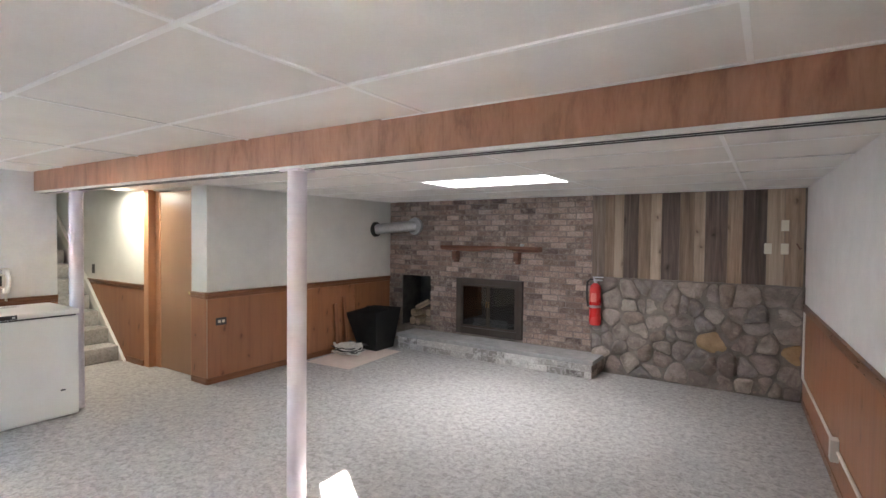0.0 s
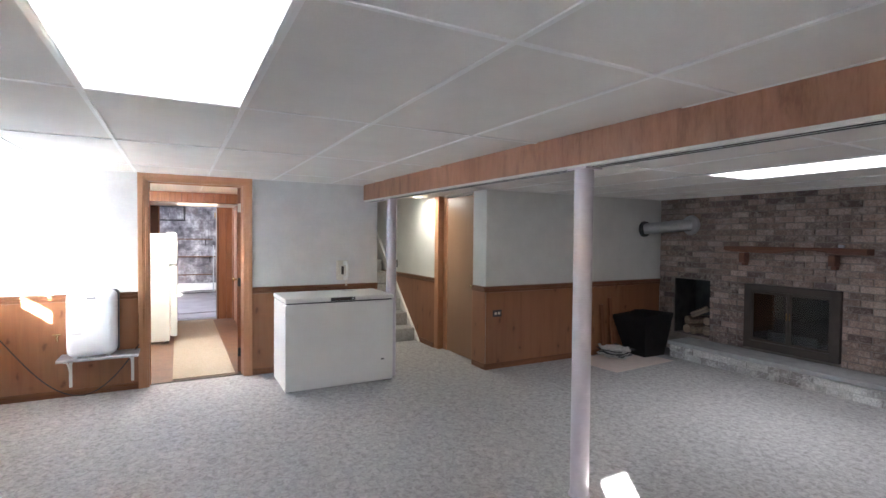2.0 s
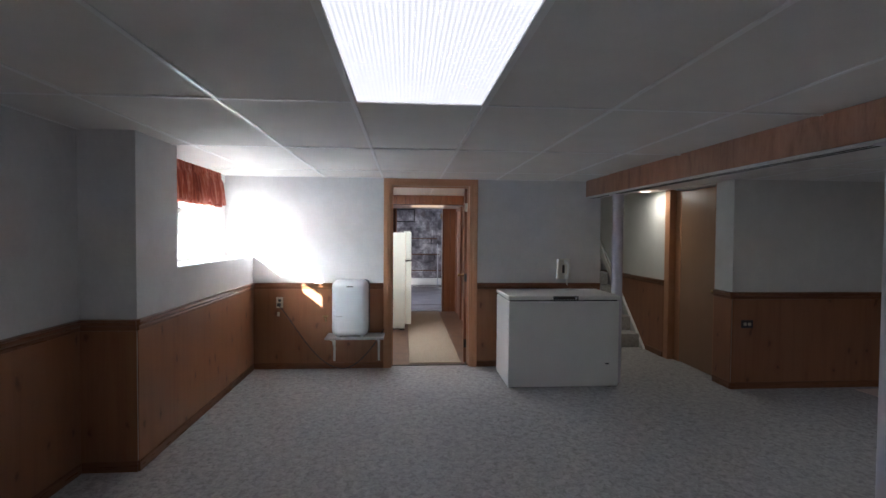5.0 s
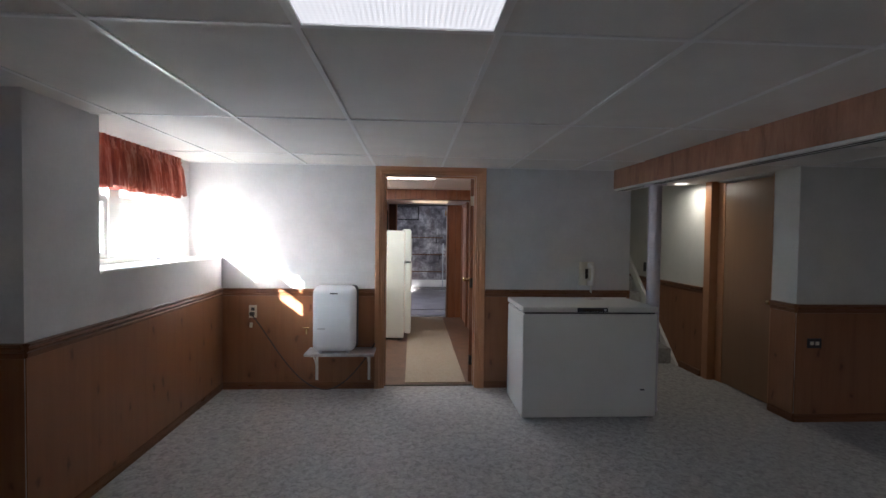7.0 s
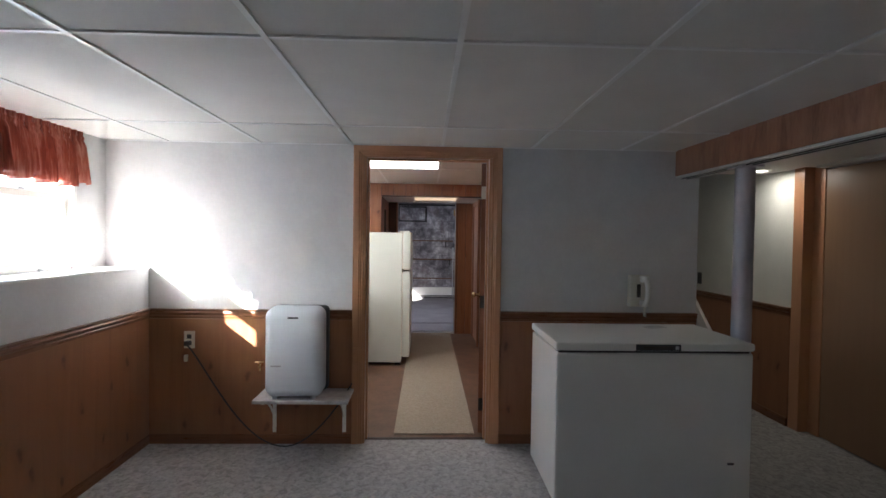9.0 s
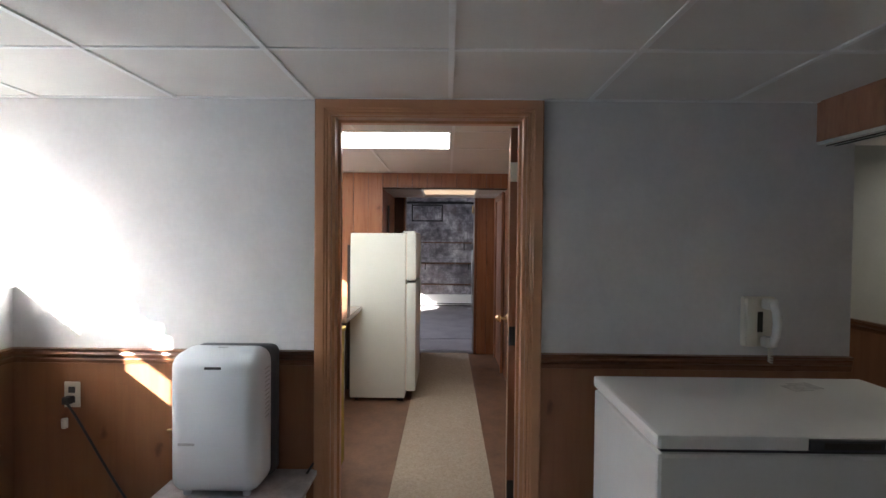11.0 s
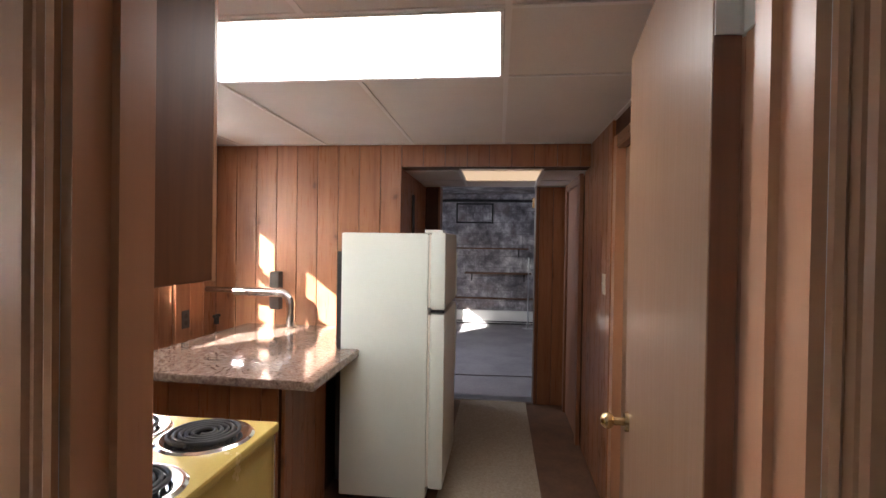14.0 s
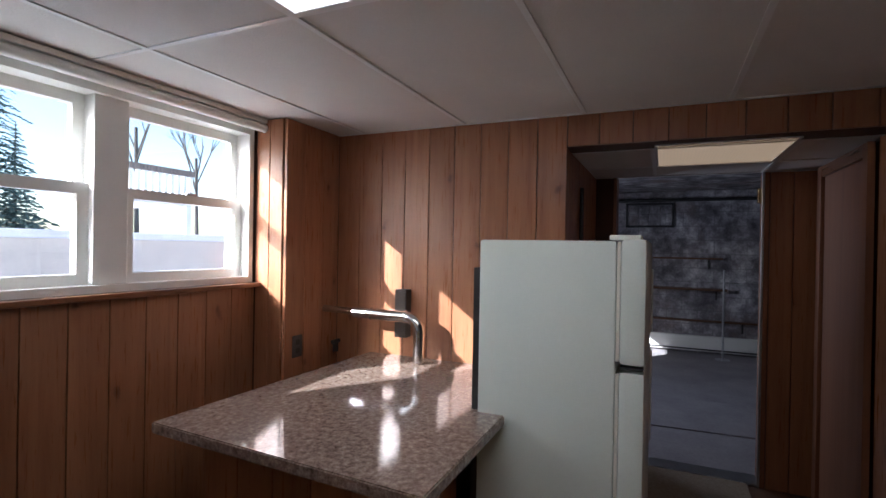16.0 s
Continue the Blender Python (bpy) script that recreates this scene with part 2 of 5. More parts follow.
M_STEEL = mottled("galvanised_steel", (0.45, 0.46, 0.48), (0.62, 0.63, 0.64), 12, 60, 0.3, 0.1, 1.0)
M_CHROME = mottled("chrome", (0.75, 0.75, 0.76), (0.82, 0.82, 0.83), 10, 90, 0.14, 0.02, 1.0)
M_BRASS = mottled("brass", (0.66, 0.50, 0.27), (0.78, 0.62, 0.36), 20, 90, 0.22, 0.05, 1.0)
M_POST = mottled("lilac_post_paint", (0.57, 0.52, 0.56), (0.66, 0.61, 0.65), 6, 60, 0.4, 0.1)
M_RED = mottled("red_enamel", (0.45, 0.02, 0.02), (0.56, 0.035, 0.03), 6, 90, 0.28, 0.05)
M_PAPER = mottled("newsprint", (0.45, 0.44, 0.42), (0.78, 0.77, 0.74), 30, 120, 0.9, 0.3)
M_CLOTH = mottled("paper_mat", (0.62, 0.52, 0.46), (0.72, 0.62, 0.55), 10, 90, 0.9, 0.3)
M_YELLOW = mottled("harvest_gold_enamel", (0.56, 0.42, 0.11), (0.64, 0.49, 0.15), 4, 90, 0.25, 0.03)
M_BLUEGREY = mottled("blue_grey_laminate", (0.30, 0.33, 0.40), (0.38, 0.41, 0.48), 10, 120, 0.3, 0.05)
M_SLATE = mottled("hearth_slate", (0.24, 0.24, 0.238), (0.38, 0.375, 0.37), 12, 90, 0.7, 0.4)
M_MORTAR = mottled("mortar", (0.15, 0.125, 0.112), (0.30, 0.255, 0.228), 9, 70, 0.95, 0.5)
M_LIME = mottled("limewashed_mortar", (0.36, 0.34, 0.32), (0.64, 0.62, 0.59), 11, 70, 0.95, 0.5)
M_STONE_MORTAR = mottled("stone_mortar", (0.12, 0.104, 0.092), (0.29, 0.252, 0.222), 9, 90, 0.95, 0.6)
M_BRICK = brick_material("tumbled_brick", (0.52, 0.40, 0.33), (0.32, 0.225, 0.185), (0.135, 0.10, 0.09), (0.62, 0.54, 0.47), 0.5)
M_HEARTH_BRICK = brick_material("limewashed_brick", (0.76, 0.75, 0.72), (0.60, 0.58, 0.55), (0.20, 0.18, 0.17), (0.86, 0.85, 0.82), 0.72, 6.0)
M_VINYL = mottled("brown_vinyl", (0.10, 0.054, 0.032), (0.21, 0.118, 0.07), 7, 40, 0.5, 0.1)
M_CONCRETE = mottled("concrete_floor", (0.27, 0.25, 0.26), (0.44, 0.41, 0.42), 2.5, 40, 0.75, 0.3)
M_LINING = mottled("sooty_dark_lining", (0.015, 0.014, 0.013), (0.06, 0.055, 0.05), 8, 60, 0.9, 0.4)
M_GLASS = glass_material("window_glass")
M_SMOKED = smoked_glass("smoked_glass", (0.45, 0.45, 0.46))
M_LAMP = glow("fluorescent_diffuser", (1.0, 0.96, 0.95), 0.10, 0.016)
M_LAMP_N = glow("bright_diffuser", (0.98, 0.97, 0.99), 0.21, 0.016)
M_LAMP_K = glow("kitchen_diffuser", (1.0, 0.95, 0.90), 1.6, 0.016)
M_LAMP_HALL = glow("hall_diffuser", (1.0, 0.70, 0.42), 0.12, 0.016)
M_LAMP_CAN = glow("can_bulb", (1.0, 0.9, 0.7), 0.4)
M_SNOW = mottled("old_snow", (0.70, 0.72, 0.76), (0.86, 0.87, 0.9), 0.5, 6, 0.7, 0.4, dist=0.05)


def counter_material():
    n = Nodes("speckled_laminate")
    a, b, c = n.noise(48, 6, None, 0.75), n.noise(130, 3), n.noise(9, 4)
    col = n.ramp(a, [(0.34, (0.07, 0.045, 0.034)), (0.46, (0.20, 0.14, 0.11)), (0.56, (0.31, 0.235, 0.19)), (0.68, (0.46, 0.395, 0.325))])
    col = n.mix(n.ramp(b, [(0.55, (0, 0, 0)), (0.68, (0.6, 0.6, 0.6))]), col, (0.12, 0.08, 0.06))
    col = n.mix(n.math("MULTIPLY", c, 0.3), col, (0.28, 0.205, 0.15))
    n.bump(b, 0.03, 0.001)
    return n.done(col, 0.10, 0.0, 0.8)


def stone_material():
    """Split field stone: grey, tan and brown faces, each veined, stained and smeared with mortar."""
    n = Nodes("field_stone")
    tone = n.ramp(n.rand(), [(0.0, (0.19, 0.155, 0.140)), (0.14, (0.44, 0.378, 0.335)), (0.28, (0.27, 0.235, 0.218)), (0.42, (0.54, 0.465, 0.40)), (0.56, (0.37, 0.29, 0.255)),
                             (0.7, (0.30, 0.28, 0.275)), (0.84, (0.19, 0.142, 0.122)), (1.0, (0.46, 0.375, 0.31))])
    big, mid, fine = n.noise(6, 6, None, 0.6, 0.9), n.noise(15, 5, None, 0.65, 0.6), n.noise(80, 4, None, 0.7)
    col = n.mix(n.ramp(big, [(0.38, (0, 0, 0)), (0.66, (0.7, 0.7, 0.7))]), tone, (0.15, 0.122, 0.106))
    col = n.mix(n.ramp(mid, [(0.50, (0, 0, 0)), (0.72, (0.6, 0.6, 0.6))]), col, (0.44, 0.375, 0.315))
    col = n.mix(n.ramp(fine, [(0.36, (0.25, 0.25, 0.25)), (0.55, (0, 0, 0))]), col, (0.11, 0.094, 0.084))
    n.bump(n.math("ADD", n.math("ADD", big, mid), n.math("MULTIPLY", fine, 0.4)), 0.8, 0.025)
    return n.done(col, 0.85, 0, 0.3)


def block_material():
    """Old painted concrete block: bluish grey paint flaking to rust and white bloom, with faint courses."""
    n = Nodes("flaking_block_paint")
    big, mid, fine = n.noise(1.3, 6, None, 0.7), n.noise(4, 6, None, 0.7), n.noise(50, 3)
    col = n.ramp(mid, [(0.32, (0.07, 0.065, 0.072)), (0.45, (0.19, 0.175, 0.19)), (0.56, (0.38, 0.36, 0.38)), (0.66, (0.68, 0.66, 0.67))])
    col = n.mix(n.ramp(big, [(0.5, (0, 0, 0)), (0.68, (0.75, 0.75, 0.75))]), col, (0.20, 0.135, 0.115))
    parts = n.t.nodes.new("ShaderNodeSeparateXYZ")
    n.link(n.co, parts.inputs[0])
    flat = n.t.nodes.new("ShaderNodeCombineXYZ")
    n.link(n.math("ADD", parts.outputs[0], parts.outputs[1]), flat.inputs[0])
    n.link(parts.outputs[2], flat.inputs[1])
    courses = n.add("TexBrick", Scale=1.0)
    courses.inputs["Brick Width"].default_value, courses.inputs["Row Height"].default_value, courses.inputs["Mortar Size"].default_value = 0.40, 0.20, 0.008
    n.link(flat.outputs[0], courses.inputs["Vector"])
    col = n.mix(n.math("MULTIPLY", courses.outputs["Fac"], 0.35), col, (0.10, 0.098, 0.105))
    n.bump(n.math("SUBTRACT", n.math("ADD", mid, fine), courses.outputs["Fac"]), 0.5, 0.01)
    return n.done(col, 0.85)


M_COUNTER, M_STONE, M_BLOCK = counter_material(), stone_material(), block_material()
# Pale and dark vertical streaks put the folds' highlights and shade into the colour.
M_VALANCE = timber("rust_valance_cloth", (1.0, 0.66, 0.54), (0.50, 0.15, 0.09), (0.10, 0.018, 0.012), (1, 0.3, 0.03), 44, rough=0.4)


# ---- building helpers ----
def box(bm, x0, y0, z0, x1, y1, z1, bevel=0.0, mat=0, segments=2):
    made = bmesh.ops.create_cube(bm, size=1.0)["verts"]
    for v in made:
        v.co = Vector((x0 + (v.co.x + 0.5) * (x1 - x0), y0 + (v.co.y + 0.5) * (y1 - y0), z0 + (v.co.z + 0.5) * (z1 - z0)))
    if bevel:
        edges = list({e for v in made for e in v.link_edges})
        bmesh.ops.bevel(bm, geom=edges, offset=bevel, segments=segments, affect="EDGES", profile=0.6 if segments < 4 else 0.5)
    elif mat:
        for f in {f for v in made for f in v.link_faces}:
            f.material_index = mat
    return bm


def boxes(*rows, bevel=0.0):
    bm = bmesh.new()
    for r in rows:
        box(bm, *r, bevel=bevel)
    return bm


def rod(bm, a, b, r0, r1=None, seg=16):
    """A round bar from a to b."""
    a, b = Vector(a), Vector(b)
    d = b - a
    m = Matrix.Translation((a + b) / 2) @ d.to_track_quat("Z", "Y").to_matrix().to_4x4()
    bmesh.ops.create_cone(bm, cap_ends=True, segments=seg, radius1=r0, radius2=r0 if r1 is None else r1, depth=d.length, matrix=m)
    return bm


def ball(bm, at, r, scale=(1, 1, 1), seg=14):
    bmesh.ops.create_uvsphere(bm, u_segments=seg, v_segments=seg // 2 + 2, radius=r, matrix=Matrix.Translation(at) @ Matrix.Diagonal((*scale, 1)))
    return bm


def tube(bm, points, r, seg=10):
    """A round tube through points, mitred at the bends."""
    pts = [Vector(p) for p in points]
    rings = []
    for i, p in enumerate(pts):
        d = (pts[min(i + 1, len(pts) - 1)] - pts[max(i - 1, 0)]).normalized()
        q = d.to_track_quat("Z", "Y")
        rings.append([bm.verts.new(p + q @ Vector((r * math.cos(k * math.tau / seg), r * math.sin(k * math.tau / seg), 0))) for k in range(seg)])
    for a, b in zip(rings, rings[1:]):
        best = min(range(seg), key=lambda s: (b[s].co - a[0].co).length)
        for k in range(seg):
            bm.faces.new((a[k], a[(k + 1) % seg], b[(k + 1 + best) % seg], b[(k + best) % seg]))
    bm.faces.new(rings[0][::-1])
    bm.faces.new(rings[-1])
    return bm


def profile(bm, pts, a, b, axis):
    """Sweeps a closed outline of (out, z) pairs along x or y from a to b; axis is (along, out sign, base)."""
    along, sign, base = axis
    ends = []
    for s in (a, b):
        ends.append([bm.verts.new((s, base + sign * o, z) if along == "x" else (base + sign * o, s, z)) for o, z in pts])
    n = len(pts)
    for k in range(n):
        bm.faces.new((ends[0][k], ends[0][(k + 1) % n], ends[1][(k + 1) % n], ends[1][k]))
    bm.faces.new(ends[0][::-1])
    bm.faces.new(ends[1])
    bmesh.ops.recalc_face_normals(bm, faces=bm.faces[:])
    return bm


def mesh_of(name, bm, materials, smooth=False):
    me = bpy.data.meshes.new(name)
    bmesh.ops.recalc_face_normals(bm, faces=bm.faces[:])
    if smooth:
        for f in bm.faces:
            f.smooth = True
        for e in bm.edges:
            if len(e.link_faces) == 2 and e.calc_face_angle(0) > 0.6:
                e.smooth = False
    bm.to_mesh(me)
    bm.free()
    for m in materials if isinstance(materials, (list, tuple)) else [materials]:
        me.materials.append(m)
    return me


def thing(name, at, label, category, group="", kind="", rz=0.0):
    ob = new(name)
    ob.empty_display_size = 0.1
    ob.matrix_world = pose(*at, 0, 0, rz)
    return tagged(ob, label, category, group, kind)


def part(name, bm, material, parent, label="", smooth=False):
    ob = new(name, mesh_of(name, bm, material, smooth))
    ob.parent = parent
    if label:
        tagged(ob, label)
    return ob


def whole(name, bm, material, label, category, group="", kind="", at=(0, 0, 0), rz=0.0, smooth=False):
    ob = new(name, mesh_of(name, bm, material, smooth))
    ob.matrix_world = pose(*at, 0, 0, rz)
    return tagged(ob, label, category, group, kind)


def structure(name, bm, material, label="", category="", smooth=False):
    return whole(name, bm, material, label, category, "", "structure", smooth=smooth)


# ---- large structure ----
C, CN, CK, CH = 2.035, 1.975, 2.083, 1.928


def east_x(y):
    """The east wall runs slightly out of square."""
    return 0.50 + 0.05 * (6.285 - y)


structure("floor", boxes((-5.38, -1.75, -0.12, 1.1, 6.7, 0), (-8.2, 2.45, -0.12, -5.38, 3.7, 0)), M_CARPET, "speckled grey cut-pile carpet over the basement floor", "carpet floor")
structure("floor_kitchen", boxes((-9.36, -1.75, -0.12, -5.38, 1.62, -0.004)), M_VINYL, "worn brown vinyl floor of the basement kitchen", "vinyl floor")
structure("floor_garage", boxes((-14.2, -1.75, -0.12, -9.36, 5.2, -0.006)), M_CONCRETE, "bare grey concrete floor of the back room", "concrete floor")

wall_west = structure("wall_west", boxes((-5.45, -1.70, 0, -5.305, 0.262, 2.2), (-5.45, 1.128, 0, -5.305, 2.57, 2.2), (-5.45, 0.262, 1.975, -5.305, 1.128, 2.2)),
                      M_WALL, "pale grey painted wall with a doorway to the kitchen", "wall")
WX0, WX1, WZ0, WZ1 = -5.03, -3.63, 1.205, 1.985
wall_south = structure("wall_south", boxes((-3.573, -1.70, 0, -3.04, -1.173, 2.2), (-5.305, -1.70, 0, -3.573, -1.173, 1.183), (-3.04, -1.70, 0, 1.0, -1.5, 2.2),
                                           (-5.305, -1.60, 1.183, WX0, -1.456, 2.2), (WX1, -1.60, 1.183, -3.573, -1.456, 2.2), (WX0, -1.60, 1.183, WX1, -1.456, WZ0),
                                           (WX0, -1.60, WZ1, WX1, -1.456, 2.2)), M_WALL, "pale painted wall with a recessed window ledge", "wall")


def east_piece(bm, y0, y1, z0, z1):
    a, b = east_x(y0), east_x(y1)
    lo = [bm.verts.new(p) for p in ((a, y0, z0), (a + 0.22, y0, z0), (b + 0.22, y1, z0), (b, y1, z0))]
    hi = [bm.verts.new(v.co + Vector((0, 0, z1 - z0))) for v in lo]
    bm.faces.new(lo[::-1])
    bm.faces.new(hi)
    for k in range(4):
        bm.faces.new((lo[k], lo[(k + 1) % 4], hi[(k + 1) % 4], hi[k]))


bm = bmesh.new()
for row in ((-1.7, 0.60, 0, 2.2), (0.98, 6.6, 0, 2.2), (0.60, 0.98, 0, 1.27), (0.60, 0.98, 1.64, 2.2)):
    east_piece(bm, *row)
structure("wall_east", bm, M_WALL, "pale painted side wall above brown panelling", "wall")

NX0, NX1, NZ0, NZ1 = -4.17, -3.66, 0.23, 0.94
FX0, FX1, FZ0, FZ1 = -3.19, -2.32, 0.23, 0.92
Y_N = 6.285
wall_north = structure("wall_north", boxes((-4.6, Y_N + 0.02, 0, NX0, 6.9, 2.2), (NX0, Y_N + 0.02, NZ1, NX1, 6.9, 2.2), (NX0, Y_N + 0.02, 0, NX1, 6.9, NZ0), (NX1, Y_N + 0.02, 0, FX0, 6.9, 2.2),
                                           (FX0, Y_N + 0.02, FZ1, FX1, 6.9, 2.2), (FX0, Y_N + 0.02, 0, FX1, 6.9, FZ0), (FX1, Y_N + 0.02, 0, -1.44, 6.9, 2.2),
                                           (NX0, 6.75, NZ0, NX1, 6.9, NZ1), (FX0, 6.75, FZ0, FX1, 6.9, FZ1)), M_MORTAR, "mottled tumbled brick chimney wall with a firebox and a log niche", "brick wall")
wall_stone = structure("wall_north_stone", boxes((-1.44, Y_N - 0.008, 0, 0.9, 6.9, 1.062), (-1.44, Y_N + 0.03, 1.062, 0.9, 6.9, 2.2)), M_STONE_MORTAR, "field stone wainscot under grey barn boards", "stone wall")
wall_closet = structure("wall_closet", boxes((-4.51, 3.485, 0, -4.39, 6.305, 2.2), (-4.665, 3.485, 0, -4.51, 3.60, 2.2), (-5.41, 3.485, 1.955, -4.665, 3.60, 2.2)),
                        M_WALL_WHITE, "white wall of the closet beside the chimney", "wall")
wall_stairs = structure("wall_stairs", boxes((-8.2, 3.49, 0, -5.54, 3.62, 3.3), (-8.2, 2.45, 0, -5.45, 2.57, 3.3), (-8.3, 2.45, 0, -8.2, 3.62, 3.3), (-5.45, 2.56, 2.02, -5.35, 3.62, 3.3)),
                        M_WALL_WHITE, "white stairwell walls lit by a recessed lamp", "wall")
structure("wall_closet_back", boxes((-5.54, 3.75, 0, -4.51, 3.80, 2.2)), M_WALL_WHITE, "plain closing wall behind the closet door", "wall")

# kitchen shell
KX0, KX1, KZ0, KZ1 = -7.61, -6.16, 1.235, 2.03
wall_kitchen_south = structure("wall_kitchen_south", boxes((KX1, -1.58, 0, -5.45, -1.42, 2.2), (-8.2, -1.58, 0, KX0, -1.42, 2.2), (KX0, -1.58, 0, KX1, -1.42, KZ0), (KX0, -1.58, KZ1, KX1, -1.42, 2.2),
                                                           (-8.2, -1.42, 0, -7.64, -1.22, 2.2)), M_GROOVE, "knotty pine panelled kitchen wall with two windows", "wall")
wall_kitchen_west = structure("wall_kitchen_west", boxes((-8.24, -1.42, 0, -8.094, 0.105, 2.2), (-8.24, 0.105, CH, -8.094, 1.40, 2.2)), M_GROOVE, "knotty pine panelled wall with an opening to the hall", "wall")
wall_kitchen_north = structure("wall_kitchen_north", boxes((-6.60, 1.40, 0, -5.45, 1.55, 2.2), (-9.36, 1.40, 0, -7.39, 1.55, 2.2), (-7.39, 1.40, 1.92, -6.60, 1.55, 2.2)), M_GROOVE,
                               "panelled wall with a flush closet door", "wall")
wall_hall = structure("wall_hall", boxes((-9.36, 0.0, 0, -8.24, 0.105, 2.2), (-9.36, 1.14, 0, -9.22, 1.40, 2.2), (-9.36, 0.105, 0, -9.22, 0.24, 2.2), (-7.39, 1.60, 0, -6.60, 1.65, 2.2)), M_GROOVE,
                      "panelled hall walls and end pier", "wall")
GW0, GW1, GZ0, GZ1 = -11.30, -10.05, 1.22, 1.75
wall_garage = structure("wall_garage", boxes((-13.75, -1.70, 0, -13.60, 5.2, 2.4), (-13.6, 5.05, 0, -9.36, 5.2, 2.4), (-9.36, 1.55, 0, -9.22, 5.2, 2.4), (-9.36, -1.42, 0, -9.22, 0.0, 2.4),
                                             (-13.6, -1.70, 0, GW0, -1.42, 2.4), (GW1, -1.70, 0, -8.2, -1.42, 2.4), (GW0, -1.70, 0, GW1, -1.42, GZ0), (GW0, -1.70, GZ1, GW1, -1.42, 2.4),
                                             (-9.36, 0.0, 2.2, -9.22, 1.55, 2.4)), M_BLOCK, "flaking bluish grey painted block wall of the back room", "block wall")
structure("ceiling_garage", boxes((-13.75, -1.70, 2.30, -9.22, 5.2, 2.36)), M_BLOCK, "dark bluish unfinished ceiling", "ceiling")
# Unseen slab added over the ceilings and stairwell to keep sky light out.
structure("roof", boxes((-14.0, -1.9, 2.42, -8.3, 7.1, 2.6), (-5.3, -1.9, 2.42, 1.5, 7.1, 2.6), (-8.3, -1.9, 2.42, -5.3, 2.45, 2.6), (-8.3, 3.62, 2.42, -5.3, 7.1, 2.6),
                        (-8.4, 2.4, 3.3, -5.3, 3.7, 3.4)), M_CONCRETE, "unseen slab added over the rooms to block sky light", "roof")
# Unseen west and north shell walls, added to close the rooms against the sky.
structure("wall_outer", boxes((-8.9, 1.65, 0, -8.8, 7.0, 2.42), (-8.8, 6.9, 0, 1.2, 7.0, 2.42)), M_CONCRETE, "unseen shell wall added to shut out sky light", "wall")


def ceiling(name, x0, y0, x1, y1, z, xs, ys, lamps=(), label=""):
    """A suspended ceiling in one mesh: lay-in tiles between raised bars."""
    bm = bmesh.new()
    cx, cy = [x0] + [v for v in sorted(xs) if x0 < v < x1] + [x1], [y0] + [v for v in sorted(ys) if y0 < v < y1] + [y1]
    rng = random.Random(7)
    for a, b in zip(cx, cx[1:]):
        for c, d in zip(cy, cy[1:]):
            if any(l0 < (a + b) / 2 < l1 and m0 < (c + d) / 2 < m1 for l0, m0, l1, m1 in lamps):
                continue
            dz = rng.uniform(0.001, 0.005)
            box(bm, a + 0.001, c + 0.001, z + dz, b - 0.001, d - 0.001, z + 0.03)
    def bar(along, v, lo, hi):
        """One bar, broken where it would cross a lamp."""
        spans = [(lo, hi)]
        for l0, m0, l1, m1 in lamps:
            c0, c1, s0, s1 = (l0, l1, m0, m1) if along == "y" else (m0, m1, l0, l1)
            if c0 + 0.01 < v < c1 - 0.01:
                spans = [s for p, q in spans for s in ((p, min(q, s0)), (max(p, s1), q)) if s[1] - s[0] > 0.01]
        for p, q in spans:
            if along == "y":
                box(bm, v - 0.009, p, z - 0.003, v + 0.009, q, z + 0.04, mat=1)
            else:
                box(bm, p, v - 0.010, z - 0.0035, q, v + 0.010, z + 0.04, mat=1)

    for v in cx[1:-1]:
        bar("y", v, y0, y1)
    for v in cy[1:-1]:
        bar("x", v, x0, x1)
    for x in (x0, x1 - 0.02):
        box(bm, x, y0, z - 0.003, x + 0.02, y1, z + 0.04, mat=1)
    for y in (y0, y1 - 0.02):
        box(bm, x0, y, z - 0.0035, x1, y + 0.02, z + 0.04, mat=1)
    return structure(name, bm, [M_TILE, M_GRID], label or "white suspended ceiling of lay-in panels", "ceiling")


ceiling("ceiling", -5.305, -1.5, 0.95, 2.50, C, (-4.72, -3.50, -2.28, -1.06, 0.16), (-1.04, -0.43, 0.178, 0.787, 1.40, 2.01), [(-2.28, 0.178, -1.06, 0.787)])
ceiling("ceiling_north", -4.39, 2.52, 0.8, 6.30, CN, (-3.62, -2.40, -1.20, 0.02), (3.03, 3.64, 4.25, 4.86, 5.47, 6.08), [(-2.40, 4.25, -1.20, 4.86)])
structure("ceiling_landing", boxes((-5.95, 2.57, CN, -4.39, 3.60, CN + 0.03)), M_TILE, "white ceiling panel over the stair foot", "ceiling")
ceiling("ceiling_kitchen", -8.094, -1.42, -5.45, 1.40, CK, (-6.76, -6.17), (-1.03, -0.41, 0.205, 0.81), [(-6.76, -0.41, -6.17, 0.81)])
ceiling("ceiling_hall", -9.22, 0.105, -8.24, 1.40, CH, (-8.81, -8.15), (0.50, 1.10), [(-8.81, 0.50, -8.15, 1.10)])

# beam with its folding-door track
def askew(bm):
    """The beam line drifts slightly north towards the east."""
    for v in bm.verts:
        v.co.y += 0.020 * (v.co.x + 5.3)
    return bm


structure("beam", askew(boxes((-5.305, 2.40, 1.862, 0.75, 2.54, 2.09), bevel=0.002)), M_BEAM, "boxed ceiling beam clad in reddish wood veneer", "beam")
structure("beam_soffit", askew(boxes((-5.304, 2.405, 1.848, 0.74, 2.535, 1.8615))), M_WALL_WHITE, "white painted underside of the beam", "beam soffit")
